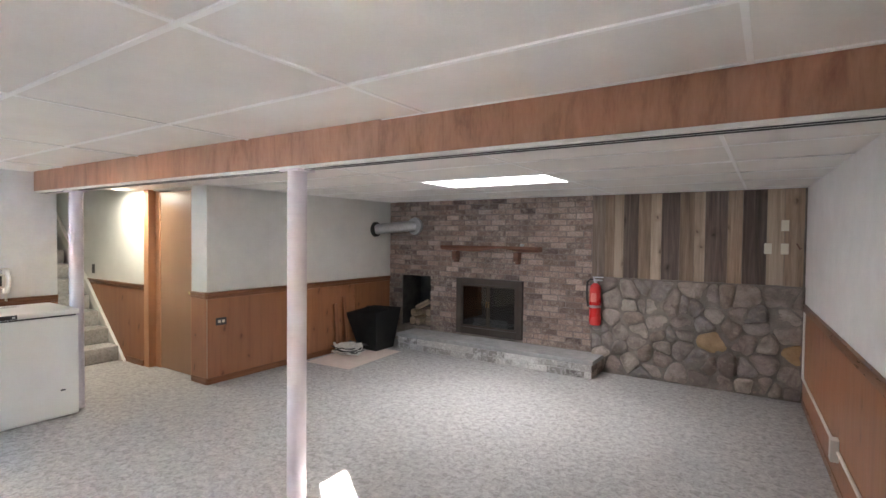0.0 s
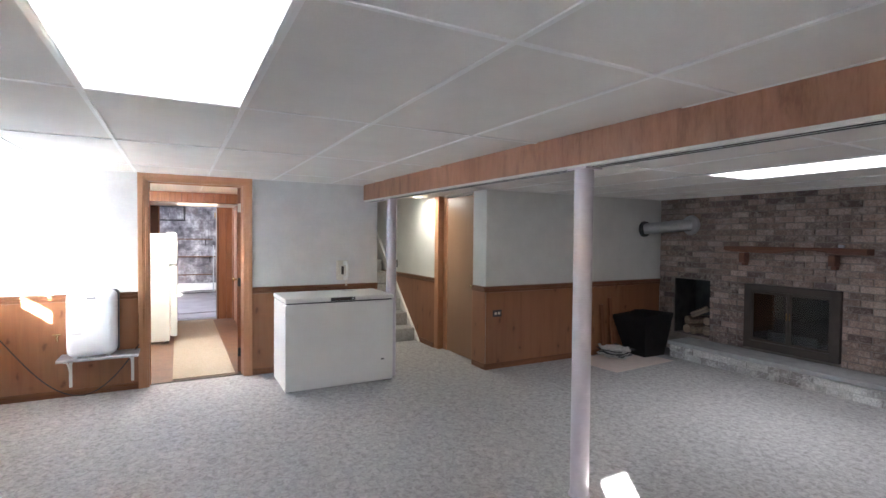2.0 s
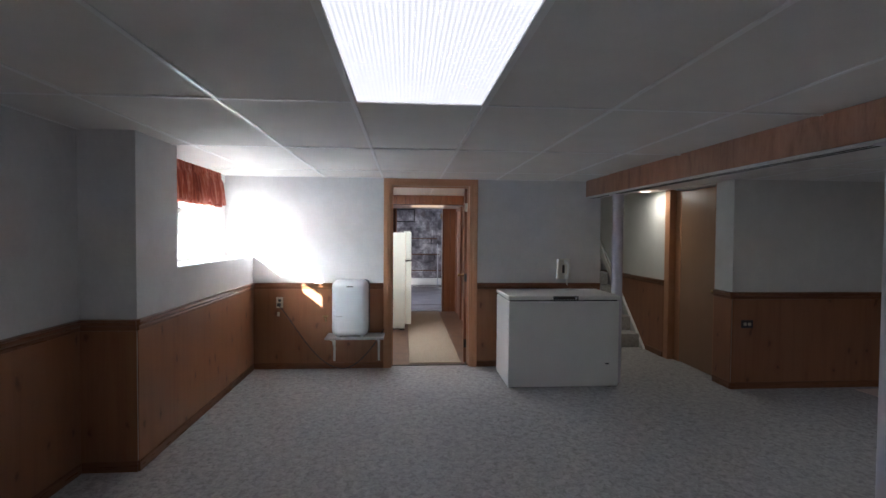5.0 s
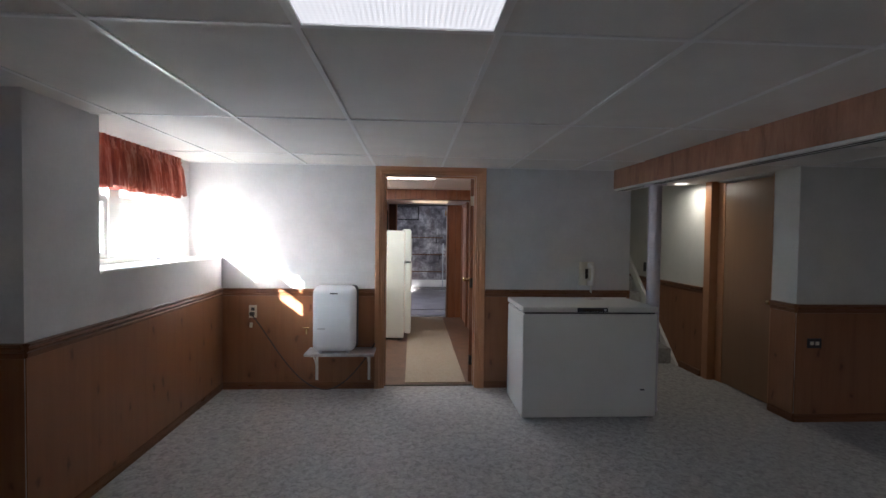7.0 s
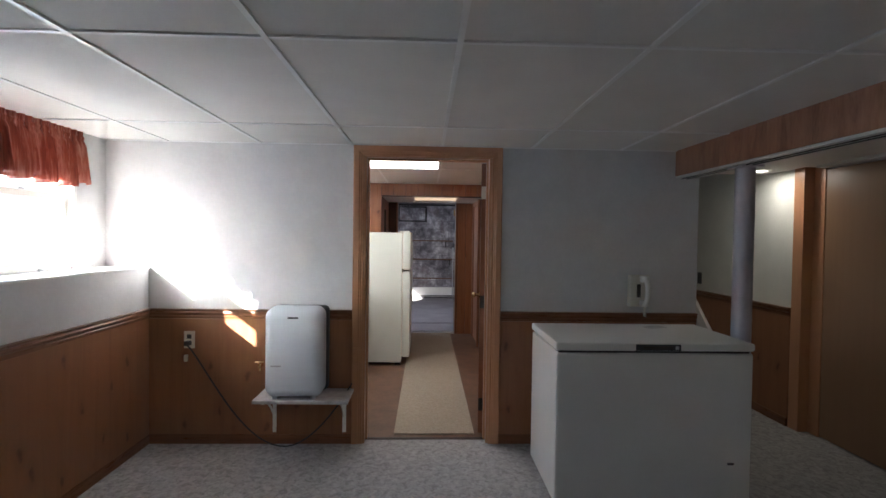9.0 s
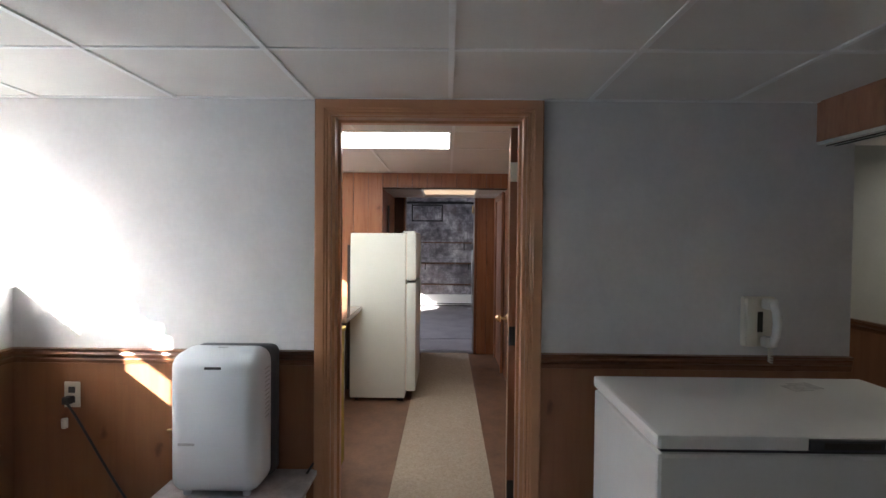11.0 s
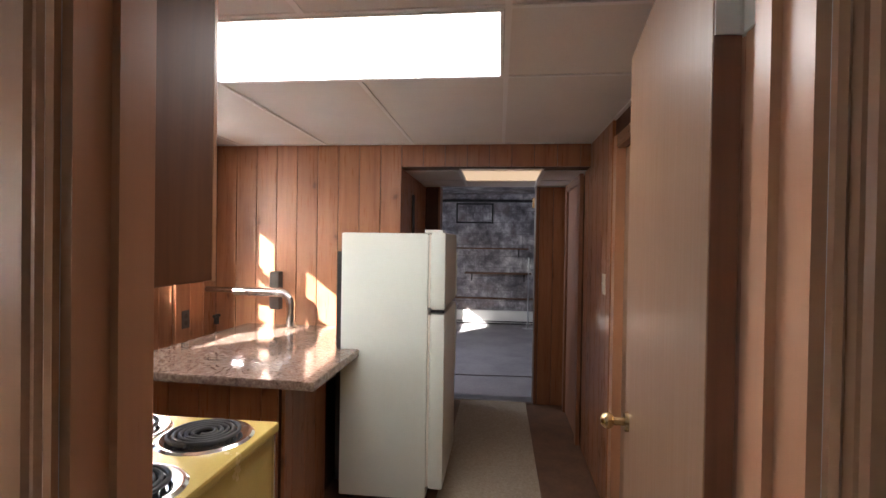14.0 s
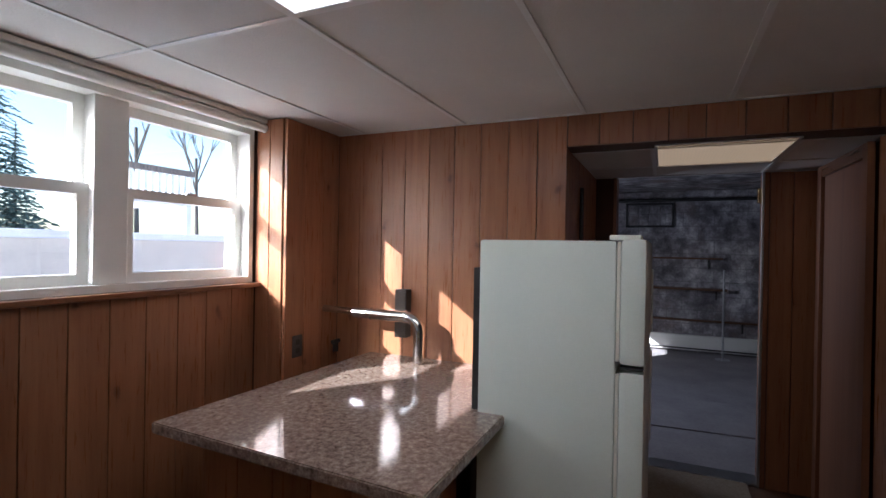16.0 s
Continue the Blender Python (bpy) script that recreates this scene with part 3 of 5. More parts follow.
structure("track", askew(boxes((-5.30, 2.440, 1.843, 0.74, 2.444, 1.8475), (-5.30, 2.478, 1.843, 0.74, 2.482, 1.8475))), M_DARK, "thin dark metal door track under the beam", "track")

# wainscot, rails and baseboards: (along, sign, base, from, to)
RAIL = [(0.0, 0.848), (0.012, 0.850), (0.014, 0.866), (0.009, 0.872), (0.016, 0.880), (0.020, 0.890), (0.016, 0.900), (0.022, 0.906), (0.026, 0.914), (0.0, 0.916)]
BASE = [(0.0, 0.0), (0.012, 0.0), (0.012, 0.052), (0.008, 0.062), (0.0, 0.064)]
WAINSCOT_RUNS = [("y", 1, -5.305, -1.173, 0.19, "west_a"), ("y", 1, -5.305, 1.20, 2.57, "west_b"), ("x", 1, -1.173, -5.305, -3.04, "south"),
                 ("y", 1, -3.04, -1.5, -1.173, "jut"), ("x", 1, -1.5, -3.04, 0.9, "south_east"), ("y", 1, -4.39, 3.485, 6.285, "closet"),
                 ("x", -1, 3.485, -4.655, -4.39, "closet_end")]
for along, sign, base, a, b, tail in WAINSCOT_RUNS:
    axis = (along, sign, base)
    mat = M_TRIM_X if along == "x" else M_TRIM_Y
    cap = 0.012 if tail in ("jut", "closet_end") else 0.0
    structure("wainscot_" + tail, profile(bmesh.new(), [(0.002, 0.064), (0.007, 0.064), (0.007, 0.848), (0.002, 0.848)], a, b, axis), M_WAINSCOT, "orange-brown knotty pine plywood wainscot", "wainscot")
    structure("trim_rail_" + tail, profile(bmesh.new(), RAIL, a, b, axis), mat, "dark stained moulded chair rail", "chair rail")
    structure("baseboard_" + tail, profile(bmesh.new(), BASE, a, b, axis), mat, "stained wooden baseboard", "baseboard")


def east_strip(name, out0, out1, z0, z1, material, label, category):
    bm = bmesh.new()
    y0, y1 = -1.5, Y_N - 0.06
    pts = [(y0, out0), (y0, out1), (y1, out1), (y1, out0)]
    lo = [bm.verts.new((east_x(y) - o, y, z0)) for y, o in pts]
    hi = [bm.verts.new((east_x(y) - o, y, z1)) for y, o in pts]
    bm.faces.new(lo)
    bm.faces.new(hi)
    for k in range(4):
        bm.faces.new((lo[k], lo[(k + 1) % 4], hi[(k + 1) % 4], hi[k]))
    structure(name, bm, material, label, category)


east_strip("wainscot_east", 0.002, 0.008, 0.06, 0.86, M_WAINSCOT, "orange-brown plywood wainscot", "wainscot")
east_strip("trim_rail_east", 0.0, 0.024, 0.86, 0.915, M_TRIM_Y, "dark stained chair rail", "chair rail")
east_strip("baseboard_east", 0.0, 0.013, 0.0, 0.06, M_TRIM_Y, "stained wooden baseboard", "baseboard")

# stair wall: wainscot cut by the stringer
bm = bmesh.new()
pts = [(-6.08, 0.0), (-5.62, 0.0), (-5.62, 0.85), (-7.02, 0.85)]
f = [bm.verts.new((x, 3.486, z)) for x, z in pts]
g = [bm.verts.new((x, 3.480, z)) for x, z in pts]
bm.faces.new(f)
bm.faces.new(g)
for k in range(4):
    bm.faces.new((f[k], f[(k + 1) % 4], g[(k + 1) % 4], g[k]))
structure("wainscot_stairs", bm, M_WAINSCOT, "pine wainscot cut along the stair stringer", "wainscot")
structure("trim_rail_stairs", profile(bmesh.new(), RAIL, -8.15, -5.62, ("x", -1, 3.49)), M_TRIM_X, "dark stained moulded chair rail", "chair rail")
structure("baseboard_stairs", profile(bmesh.new(), BASE, -6.02, -5.62, ("x", -1, 3.479)), M_TRIM_X, "stained wooden baseboard", "baseboard")

# stairs
stairs = thing("stairs", (-6.12, 2.57, 0), "steep stairs covered in grey carpet going up", "stairs", "", "structure")
for k in range(8):
    bm = bmesh.new()
    box(bm, -0.255 * k - 0.26 * (8 - k), 0.0, 0.18 * k, -0.255 * k, 0.87, 0.18 * (k + 1), bevel=0.02)
    part("step", bm, M_STAIR, stairs, "", True)
bm = bmesh.new()
v0 = [bm.verts.new((x, y, z)) for y in (0.872, 0.905) for x, z in ((0.10, 0.0), (-0.02, 0.0), (-2.0, 1.72), (-2.0, 1.90))]
bm.faces.new(v0[:4])
bm.faces.new(v0[4:][::-1])
for k in range(4):
    bm.faces.new((v0[k], v0[(k + 1) % 4], v0[4 + (k + 1) % 4], v0[4 + k]))
part("stringer", bm, M_WHITE, stairs, "white painted stringer board")
bm = bmesh.new()
rod(bm, (0.05, 0.03, 0.80), (-1.9, 0.03, 2.2), 0.018)
part("handrail", bm, M_WHITE, stairs, "slim white handrail", True)

# doorway to the kitchen
door_1 = thing("door_1", (-5.305, 0.695, 0), "stained wooden door frame with an open veneered door", "door", "", "structure")
CASE = [(0.0, 0.0), (0.010, 0.0), (0.012, 0.009), (0.008, 0.014), (0.013, 0.021), (0.012, 0.027), (0.018, 0.033), (0.019, 0.066), (0.015, 0.072), (0.0, 0.072)]


def casing(parent, half, top, x, sign, head_to):
    """Moulded casing up both sides and across: the outline runs out from the opening."""
    for s in (-1, 1):
        bm = bmesh.new()
        lo = [bm.verts.new((x + sign * o, s * (half + w), 0.0)) for o, w in CASE]
        hi = [bm.verts.new((x + sign * o, s * (half + w), top + w)) for o, w in CASE]
        n = len(CASE)
        for k in range(n):
            bm.faces.new((lo[k], lo[(k + 1) % n], hi[(k + 1) % n], hi[k]))
        bm.faces.new(lo)
        bm.faces.new(hi)
        part("side_casing", bm, M_TRIM, parent, "", False)
    bm = bmesh.new()
    a = [bm.verts.new((x + sign * o, -(half + w), min(top + w, head_to))) for o, w in CASE]
    b = [bm.verts.new((x + sign * o, half + w, min(top + w, head_to))) for o, w in CASE]
    n = len(CASE)
    for k in range(n):
        bm.faces.new((a[k], a[(k + 1) % n], b[(k + 1) % n], b[k]))
    part("head_casing", bm, M_TRIM_HEAD, parent)


casing(door_1, 0.433, 1.963, 0.0, 1, C - 0.002)
part("jamb", boxes((-0.147, -0.436, 0, -0.001, -0.418, 1.975)), M_TRIM, door_1)
part("jamb", boxes((-0.147, 0.418, 0, -0.001, 0.436, 1.975)), M_TRIM, door_1)
part("head_jamb", boxes((-0.147, -0.418, 1.957, -0.001, 0.418, 1.975)), M_TRIM_HEAD, door_1)
part("stop", boxes((-0.10, -0.418, 0, -0.062, -0.406, 1.957), (-0.10, 0.406, 0, -0.062, 0.418, 1.957), (-0.10, -0.406, 1.945, -0.062, 0.406, 1.957)), M_TRIM, door_1)
part("threshold", boxes((-0.090, -0.418, 0, -0.060, 0.418, 0.006), bevel=0.002), M_BRONZE, door_1, "thin dark metal carpet bar")


def knob(parent, at, axis, material=M_BRASS, label="round brass knob"):
    """A door knob with its rose; axis: the way it points, along y."""
    x, y, z = at
    bm = bmesh.new()
    rod(bm, (x, y, z), (x, y + axis * 0.010, z), 0.027, 0.025, 20)
    rod(bm, (x, y + axis * 0.01, z), (x, y + axis * 0.045, z), 0.011)
    ball(bm, (x, y + axis * 0.054, z), 0.023, (1, 0.85, 1))
    return part("knob", bm, material, parent, label, True)


slab = part("door_slab", boxes((-0.772, -0.037, 0.012, 0.0, 0.0, 1.95), bevel=0.002), M_DOOR, door_1, "plain light brown veneered door standing open")
for ax, y in ((-1, -0.037), (1, 0.0)):
    knob(slab, (-0.705, y, 0.93), ax)
part("hinge_edge", boxes((0.0005, -0.0355, 0.014, 0.002, -0.0015, 1.948)), M_DOOR_DARK, slab, "hinge edge in a darker brown")
part("latch_edge", boxes((-0.775, -0.03, 0.87, -0.7725, -0.007, 0.99)), M_BRASS, slab, "brass latch plate")
slab.matrix_local = pose(-0.152, 0.416, 0, 0, 0, -6.5)
for z, m in ((1.74, M_IVORY), (0.96, M_BLACK), (0.22, M_BLACK)):
    bm = boxes((-0.151, 0.380, z - 0.045, -0.1485, 0.412, z + 0.045), (-0.146, 0.4145, z - 0.045, -0.112, 0.4178, z + 0.045))
    rod(bm, (-0.154, 0.414, z - 0.046), (-0.154, 0.414, z + 0.046), 0.007, None, 10)
    part("hinge", bm, m, door_1, "painted butt hinge" if m == M_IVORY else "blackened butt hinge")

# closet door by the stairs
door_2 = thing("door_2", (-5.03, 3.56, 0), "tall flush brown closet door, closed", "door", "", "structure")
slab2 = part("door_slab", boxes((-0.375, 0.0, 0.01, 0.355, 0.035, 1.945), bevel=0.002), M_DOOR, door_2)
knob(slab2, (0.305, 0.0, 0.885), -1)
part("jamb", boxes((0.357, -0.075, 0, 0.372, 0.035, 1.97)), M_TRIM, door_2)
part("pilaster", boxes((-0.58, -0.082, 0, -0.51, 0.03, 1.975), (-0.51, -0.082, 0, -0.48, 0.03, 1.975), (-0.48, -0.005, 0, -0.378, 0.035, 1.975), bevel=0.002), M_TRIM, door_2, "dark stained boxed door post")

# closet door in the kitchen
door_3 = thing("door_3", (-7.0, 1.40, 0), "flush brown kitchen closet door, closed", "door", "", "structure")
slab3 = part("door_slab", boxes((-0.385, 0.03, 0.01, 0.395, 0.065, 1.915), bevel=0.002), M_DOOR, door_3)
bm = bmesh.new()
rod(bm, (0.19, 0.03, 0.96), (0.19, 0.005, 0.96), 0.012, 0.014)
part("knob", bm, M_STEEL, slab3, "small metal pull", True)
part("side_casing", boxes((-0.46, -0.016, 0, -0.3865, 0.066, 1.985), (0.3965, -0.016, 0, 0.46, 0.066, 1.985), bevel=0.003), M_TRIM, door_3)
part("head_casing", boxes((-0.388, -0.014, 1.918, 0.398, 0.028, 1.985), bevel=0.003), M_TRIM_X, door_3)


# ---- lamps ----
def ceiling_light(name, x0, y0, x1, y1, z, material, label):
    t = thing(name, ((x0 + x1) / 2, (y0 + y1) / 2, z), label, "ceiling light", "recessed fluorescent lights")
    a, b = (x1 - x0) / 2, (y1 - y0) / 2
    w = 0.012
    part("frame", boxes((-a, -b, -0.006, a, -b + w, 0.05), (-a, b - w, -0.006, a, b, 0.05), (-a, -b + w, -0.006, -a + w, b - w, 0.05), (a - w, -b + w, -0.006, a, b - w, 0.05), bevel=0.002),
         M_GRID, t, "white metal frame")
    part("diffuser", boxes((-a + w, -b + w, 0.0, a - w, b - w, 0.006)), material, t, "glowing prismatic plastic diffuser")
    part("housing", boxes((-a + 0.005, -b + 0.005, 0.052, a - 0.005, b - 0.005, 0.10)), M_GRID, t)


ceiling_light("ceiling_light", -2.272, 0.186, -1.068, 0.779, C, M_LAMP, "long recessed fluorescent light with prismatic diffuser, lit")
ceiling_light("ceiling_light", -2.388, 4.262, -1.212, 4.848, CN, M_LAMP_N, "recessed fluorescent light before the fireplace, lit")
ceiling_light("ceiling_light", -6.748, -0.398, -6.182, 0.798, CK, M_LAMP_K, "recessed fluorescent light over the kitchen, lit")
ceiling_light("ceiling_light", -8.798, 0.512, -8.162, 1.088, CH, M_LAMP_HALL, "square recessed hall light glowing warm and dim")
can = thing("downlight", (-5.72, 3.28, CN), "small round recessed downlight at the stair foot, lit", "ceiling light")
bm = bmesh.new()
rod(bm, (0, 0, -0.006), (0, 0, 0.004), 0.075, 0.08, 28)
part("trim_ring", bm, M_GRID, can, "white ring")
bm = bmesh.new()
rod(bm, (0, 0, -0.009), (0, 0, -0.005), 0.055, None, 24)
part("lens", bm, M_LAMP_CAN, can, "glowing lens")


# ---- posts ----
def support_post(x, y, label):
    t = thing("support_post", (x, y, 0), label, "post", "steel posts under the beam")
    bm = bmesh.new()
    rod(bm, (0, 0, 0.0), (0, 0, 1.848), 0.052, None, 32)
    part("shaft", bm, M_POST, t, "", True)
    part("cap_plate", boxes((-0.075, -0.06, 1.836, 0.075, 0.06, 1.8475)), M_POST, t)
    bm = bmesh.new()
    rod(bm, (0, 0, 0.0), (0, 0, 0.012), 0.062, 0.058, 32)
    part("base_collar", bm, M_POST, t, "", True)


support_post(-1.935, 2.525, "lilac-grey painted round steel post on the carpet")
support_post(-4.70, 2.50, "lilac-grey painted round steel post behind the freezer")

# ---- chest freezer ----
freezer = thing("chest_freezer", (-4.80, 1.91, 0), "white chest freezer with a closed lid, on the carpet", "freezer")
part("body", boxes((-0.30, -0.53, 0.012, 0.305, 0.53, 0.818), bevel=0.012), M_WHITE, freezer)
part("gasket", boxes((-0.285, -0.515, 0.815, 0.292, 0.515, 0.832)), M_DARK, freezer, "dark rubber seal")
part("lid", boxes((-0.30, -0.535, 0.831, 0.312, 0.535, 0.874), bevel=0.012), M_WHITE, freezer)
ctrl = part("control_panel", boxes((0.305, -0.11, 0.835, 0.318, 0.13, 0.868), bevel=0.003), M_DARK, freezer, "small dark latch panel")
part("badge", boxes((0.318, -0.07, 0.842, 0.320, 0.085, 0.860)), M_BRONZE, ctrl)
part("lock", boxes((0.318, 0.098, 0.843, 0.322, 0.117, 0.860), bevel=0.002), M_STEEL, ctrl)
part("drain_cap", boxes((0.305, 0.40, 0.222, 0.312, 0.435, 0.234), bevel=0.003), M_DARK, freezer)
for sx in (-0.25, 0.25):
    for sy in (-0.47, 0.47):
        bm = bmesh.new()
        rod(bm, (sx, sy, 0), (sx, sy, 0.014), 0.02)
        part("foot", bm, M_DARK, freezer)
whole("paper_scrap", boxes((-0.04, -0.045, 0, 0.04, 0.045, 0.0012), (-0.015, -0.095, 0.0013, 0.055, -0.015, 0.0022)), M_PAPER, "small pale paper scraps lying on the freezer lid", "paper", at=(-4.98, 2.14, 0.8742), rz=12)

# ---- dehumidifier on its shelf ----
shelf = thing("wall_shelf", (-5.297, -0.092, 0.382), "small worn white shelf on two brackets", "shelf")
part("board", boxes((0.001, -0.298, -0.022, 0.272, 0.298, 0.0), bevel=0.003), mottled("worn_white_board", (0.34, 0.31, 0.31), (0.62, 0.60, 0.60), 14, 60, 0.5, 0.1), shelf)
for y in (-0.235, 0.235):
    bm = boxes((0.001, y - 0.012, -0.30, 0.008, y + 0.012, -0.022), (0.001, y - 0.012, -0.030, 0.25, y + 0.012, -0.0225))
    tube(bm, [(0.008, y, -0.19), (0.09, y, -0.10), (0.18, y, -0.033)], 0.007, 8)
    part("bracket", bm, M_WHITE, shelf, "white metal bracket")
dehum = thing("dehumidifier", (-5.13, -0.14, 0.383), "white upright dehumidifier with a grey back on the shelf", "dehumidifier")
bm = bmesh.new()
box(bm, -0.085, -0.182, 0.012, 0.105, 0.182, 0.582, 0.06, 0, 7)
for v in bm.verts:
    if v.co.z > 0.45:
        v.co.z -= 0.25 * max(0.0, v.co.x - 0.02) ** 1.0 * (v.co.z - 0.45) / 0.15
part("body", bm, M_PLASTIC, dehum, "", True)
bm = bmesh.new()
box(bm, -0.15, -0.165, 0.012, -0.05, 0.188, 0.574, 0.035, 0, 6)
part("back_housing", bm, mottled("grey_plastic", (0.05, 0.055, 0.065), (0.085, 0.092, 0.105), 6, 90, 0.4, 0.05), dehum, "dark grey rear housing", True)
for k in range(5):
    part("button", boxes((-0.03, -0.062 + 0.027 * k, 0.5815, -0.02, -0.046 + 0.027 * k, 0.584), bevel=0.001), M_STEEL, dehum, "small grey button")
part("display", boxes((0.0, -0.02, 0.5815, 0.016, 0.02, 0.5832), bevel=0.001), M_STEEL, dehum, "small grey display")
for k in range(12):
    part("vent_slot", boxes((-0.018, 0.1812, 0.30 + 0.018 * k, 0.032, 0.1828, 0.305 + 0.018 * k)), M_STEEL, dehum)
part("badge", boxes((0.1035, -0.03, 0.515, 0.1065, 0.035, 0.525)), M_DARK, dehum)
part("label", boxes((0.1035, -0.135, 0.212, 0.1062, -0.07, 0.222)), M_STEEL, dehum, "small grey lettering bar")
for y in (-0.12, 0.12):
    bm = bmesh.new()
    rod(bm, (0.06, y, 0.0), (0.06, y, 0.02), 0.016)
    part("foot", bm, M_PLASTIC, dehum)


def plate(name, at, rz, label, kind="outlet", material=M_IVORY, w=0.07, h=0.115, sockets=None):
    """A wall plate that faces local -y; kind says what is on it."""
    t = thing(name, at, label, "wall outlet" if kind == "outlet" else "light switch", "", "", rz)
    part("plate", boxes((-w / 2, -0.006, -h / 2, w / 2, 0.0, h / 2), bevel=0.002), material, t)
    if kind == "outlet":
        for k in (-0.022, 0.022):
            x, z = (k, 0.0) if w > h else (0.0, k)
            part("socket", boxes((x - 0.015, -0.0085, z - 0.014, x + 0.015, -0.006, z + 0.014), bevel=0.001), sockets or (M_DARK if material == M_IVORY else M_IVORY), t)
    else:
        part("toggle", boxes((-0.005, -0.016, -0.004, 0.005, -0.006, 0.012), bevel=0.001), material, t)
    return t


plate("power_outlet", (-5.297, -0.897, 0.707), 90, "ivory wall outlet with a plug in the pine wainscot")
plug = thing("extension_lead", (-5.28, -0.902, 0.687), "dark power cord sagging from the outlet to the dehumidifier", "cord")
part("plug", boxes((-0.012, -0.016, -0.016, 0.024, 0.016, 0.016), bevel=0.004), M_DARK, plug)
bm = bmesh.new()
pts = []
for k in range(25):
    u = k / 24
    y = 1.10 * u
    z = -0.66 * math.sin(min(u / 0.62, 1) * math.pi / 2) ** 1.15 if u < 0.62 else -0.66 + 0.40 * ((u - 0.62) / 0.38) ** 1.8
    pts.append((0.022 + 0.075 * math.sin(u * math.pi), y, z))
tube(bm, pts, 0.005, 8)
part("cable", bm, M_DARK, plug, "", True)
bm = bmesh.new()
rod(bm, (0.026, 0.0, -0.115), (0.030, 0.003, -0.075), 0.013)
part("tag", bm, M_IVORY, plug, "pale cord adaptor")
tap = thing("wall_valve", (-5.297, -0.415, 0.54), "small brass valve sticking out of the wainscot", "valve")
bm = bmesh.new()
rod(bm, (0, 0, 0), (0.06, 0, 0), 0.010)
rod(bm, (0.045, 0, -0.03), (0.045, 0, 0.02), 0.012)
part("body", bm, M_BRASS, tap, "", True)
bm = bmesh.new()
rod(bm, (0.045, -0.03, 0.028), (0.045, 0.03, 0.028), 0.007)
part("handle", bm, M_BRASS, tap, "", True)

# ---- wall telephone ----
phone = thing("wall_phone", (-5.303, 2.15, 0.96), "ivory wall telephone with its handset hung up", "telephone")
part("base", boxes((0, -0.07, 0.0, 0.030, 0.068, 0.22), (0.030, -0.07, 0.004, 0.055, -0.022, 0.216), bevel=0.01), M_IVORY, phone, "", True)
# Thin raised panel; its dark colour stands for shade in the gap.
part("cradle", boxes((0.0305, -0.016, 0.065, 0.034, 0.012, 0.155), bevel=0.001), M_BRONZE, phone, "thin dark panel for the shaded gap behind the handset")
bm = boxes((0.031, 0.0, 0.004, 0.075, 0.055, 0.05), (0.031, 0.0, 0.168, 0.075, 0.055, 0.215), bevel=0.012)
tube(bm, [(0.07, 0.030, 0.018), (0.082, 0.038, 0.06), (0.084, 0.042, 0.11), (0.082, 0.038, 0.16), (0.07, 0.030, 0.20)], 0.017, 12)
part("handset", bm, M_WHITE, phone, "", True)
bm = bmesh.new()
tube(bm, [(0.06 + 0.009 * math.cos(k * 1.3), 0.03 + 0.009 * math.sin(k * 1.3), 0.005 - 0.0022 * k) for k in range(32)], 0.003, 6)
part("cord", bm, M_IVORY, phone, "coiled ivory cord")

# ---- main room window ----
def double_hung(parent, x0, x1, y, z0, z1, mid, light=M_WHITE, inward=1):
    """Two sashes with their glass; y: the plane of the lower sash."""
    for name, za, zb, yy in (("lower_sash", z0, mid + 0.02, y), ("upper_sash", mid - 0.02, z1, y - 0.034)):
        s = 0.042
        sash = part(name, boxes((x0, yy - 0.016, za, x0 + s, yy + 0.016, zb), (x1 - s, yy - 0.016, za, x1, yy + 0.016, zb), (x0 + s, yy - 0.016, za, x1 - s, yy + 0.016, za + s), (x0 + s, yy - 0.016, zb - s, x1 - s, yy + 0.016, zb)),
                    light, parent)
        pane = part("pane", boxes((x0 + s, yy - 0.003, za + s, x1 - s, yy + 0.001, zb - s)), M_GLASS, sash)
        pane.visible_shadow = False
    part("sash_lock", boxes(((x0 + x1) / 2 - 0.025, y + 0.016, mid + 0.016, (x0 + x1) / 2 + 0.025, y + 0.03, mid + 0.03), bevel=0.003), M_STEEL, parent)


def window_trim(parent, x0, x1, y0, y1, z0, z1, mx0, mx1, front):
    """Jamb lining round the whole opening and the mullion between the two lights."""
    w = 0.03
    part("window_frame", boxes((x0, y0, z0, x0 + w, y1, z1), (x1 - w, y0, z0, x1, y1, z1), (x0 + w, y0, z1 - w, x1 - w, y1, z1), (x0 + w, y0, z0, x1 - w, y1, z0 + w)), M_WHITE, parent)
    part("mullion", boxes((mx0, y0, z0 + w, mx1, front, z1 - w), bevel=0.004), M_WHITE, parent)


window_1 = thing("window_1", (0, 0, 0), "white double-hung basement windows, daylight blown out behind", "window", "", "structure")
window_trim(window_1, WX0, WX1, -1.595, -1.452, WZ0, WZ1, -4.30, -4.18, -1.48)
double_hung(window_1, -4.18, WX1 - 0.03, -1.51, WZ0 + 0.03, WZ1 - 0.03, 1.63)
double_hung(window_1, WX0 + 0.03, -4.30, -1.51, WZ0 + 0.03, WZ1 - 0.03, 1.63)
part("window_sill", boxes((-5.303, -1.455, 1.1835, -3.575, -1.160, 1.198), bevel=0.004), M_WHITE, window_1, "deep white painted window ledge")
for x in (-4.70, -4.95):
    bm = bmesh.new()
    rod(bm, (x, -1.42, 1.199), (x, -1.42, 1.215), 0.014)
    part("latch", bm, M_STEEL, window_1)

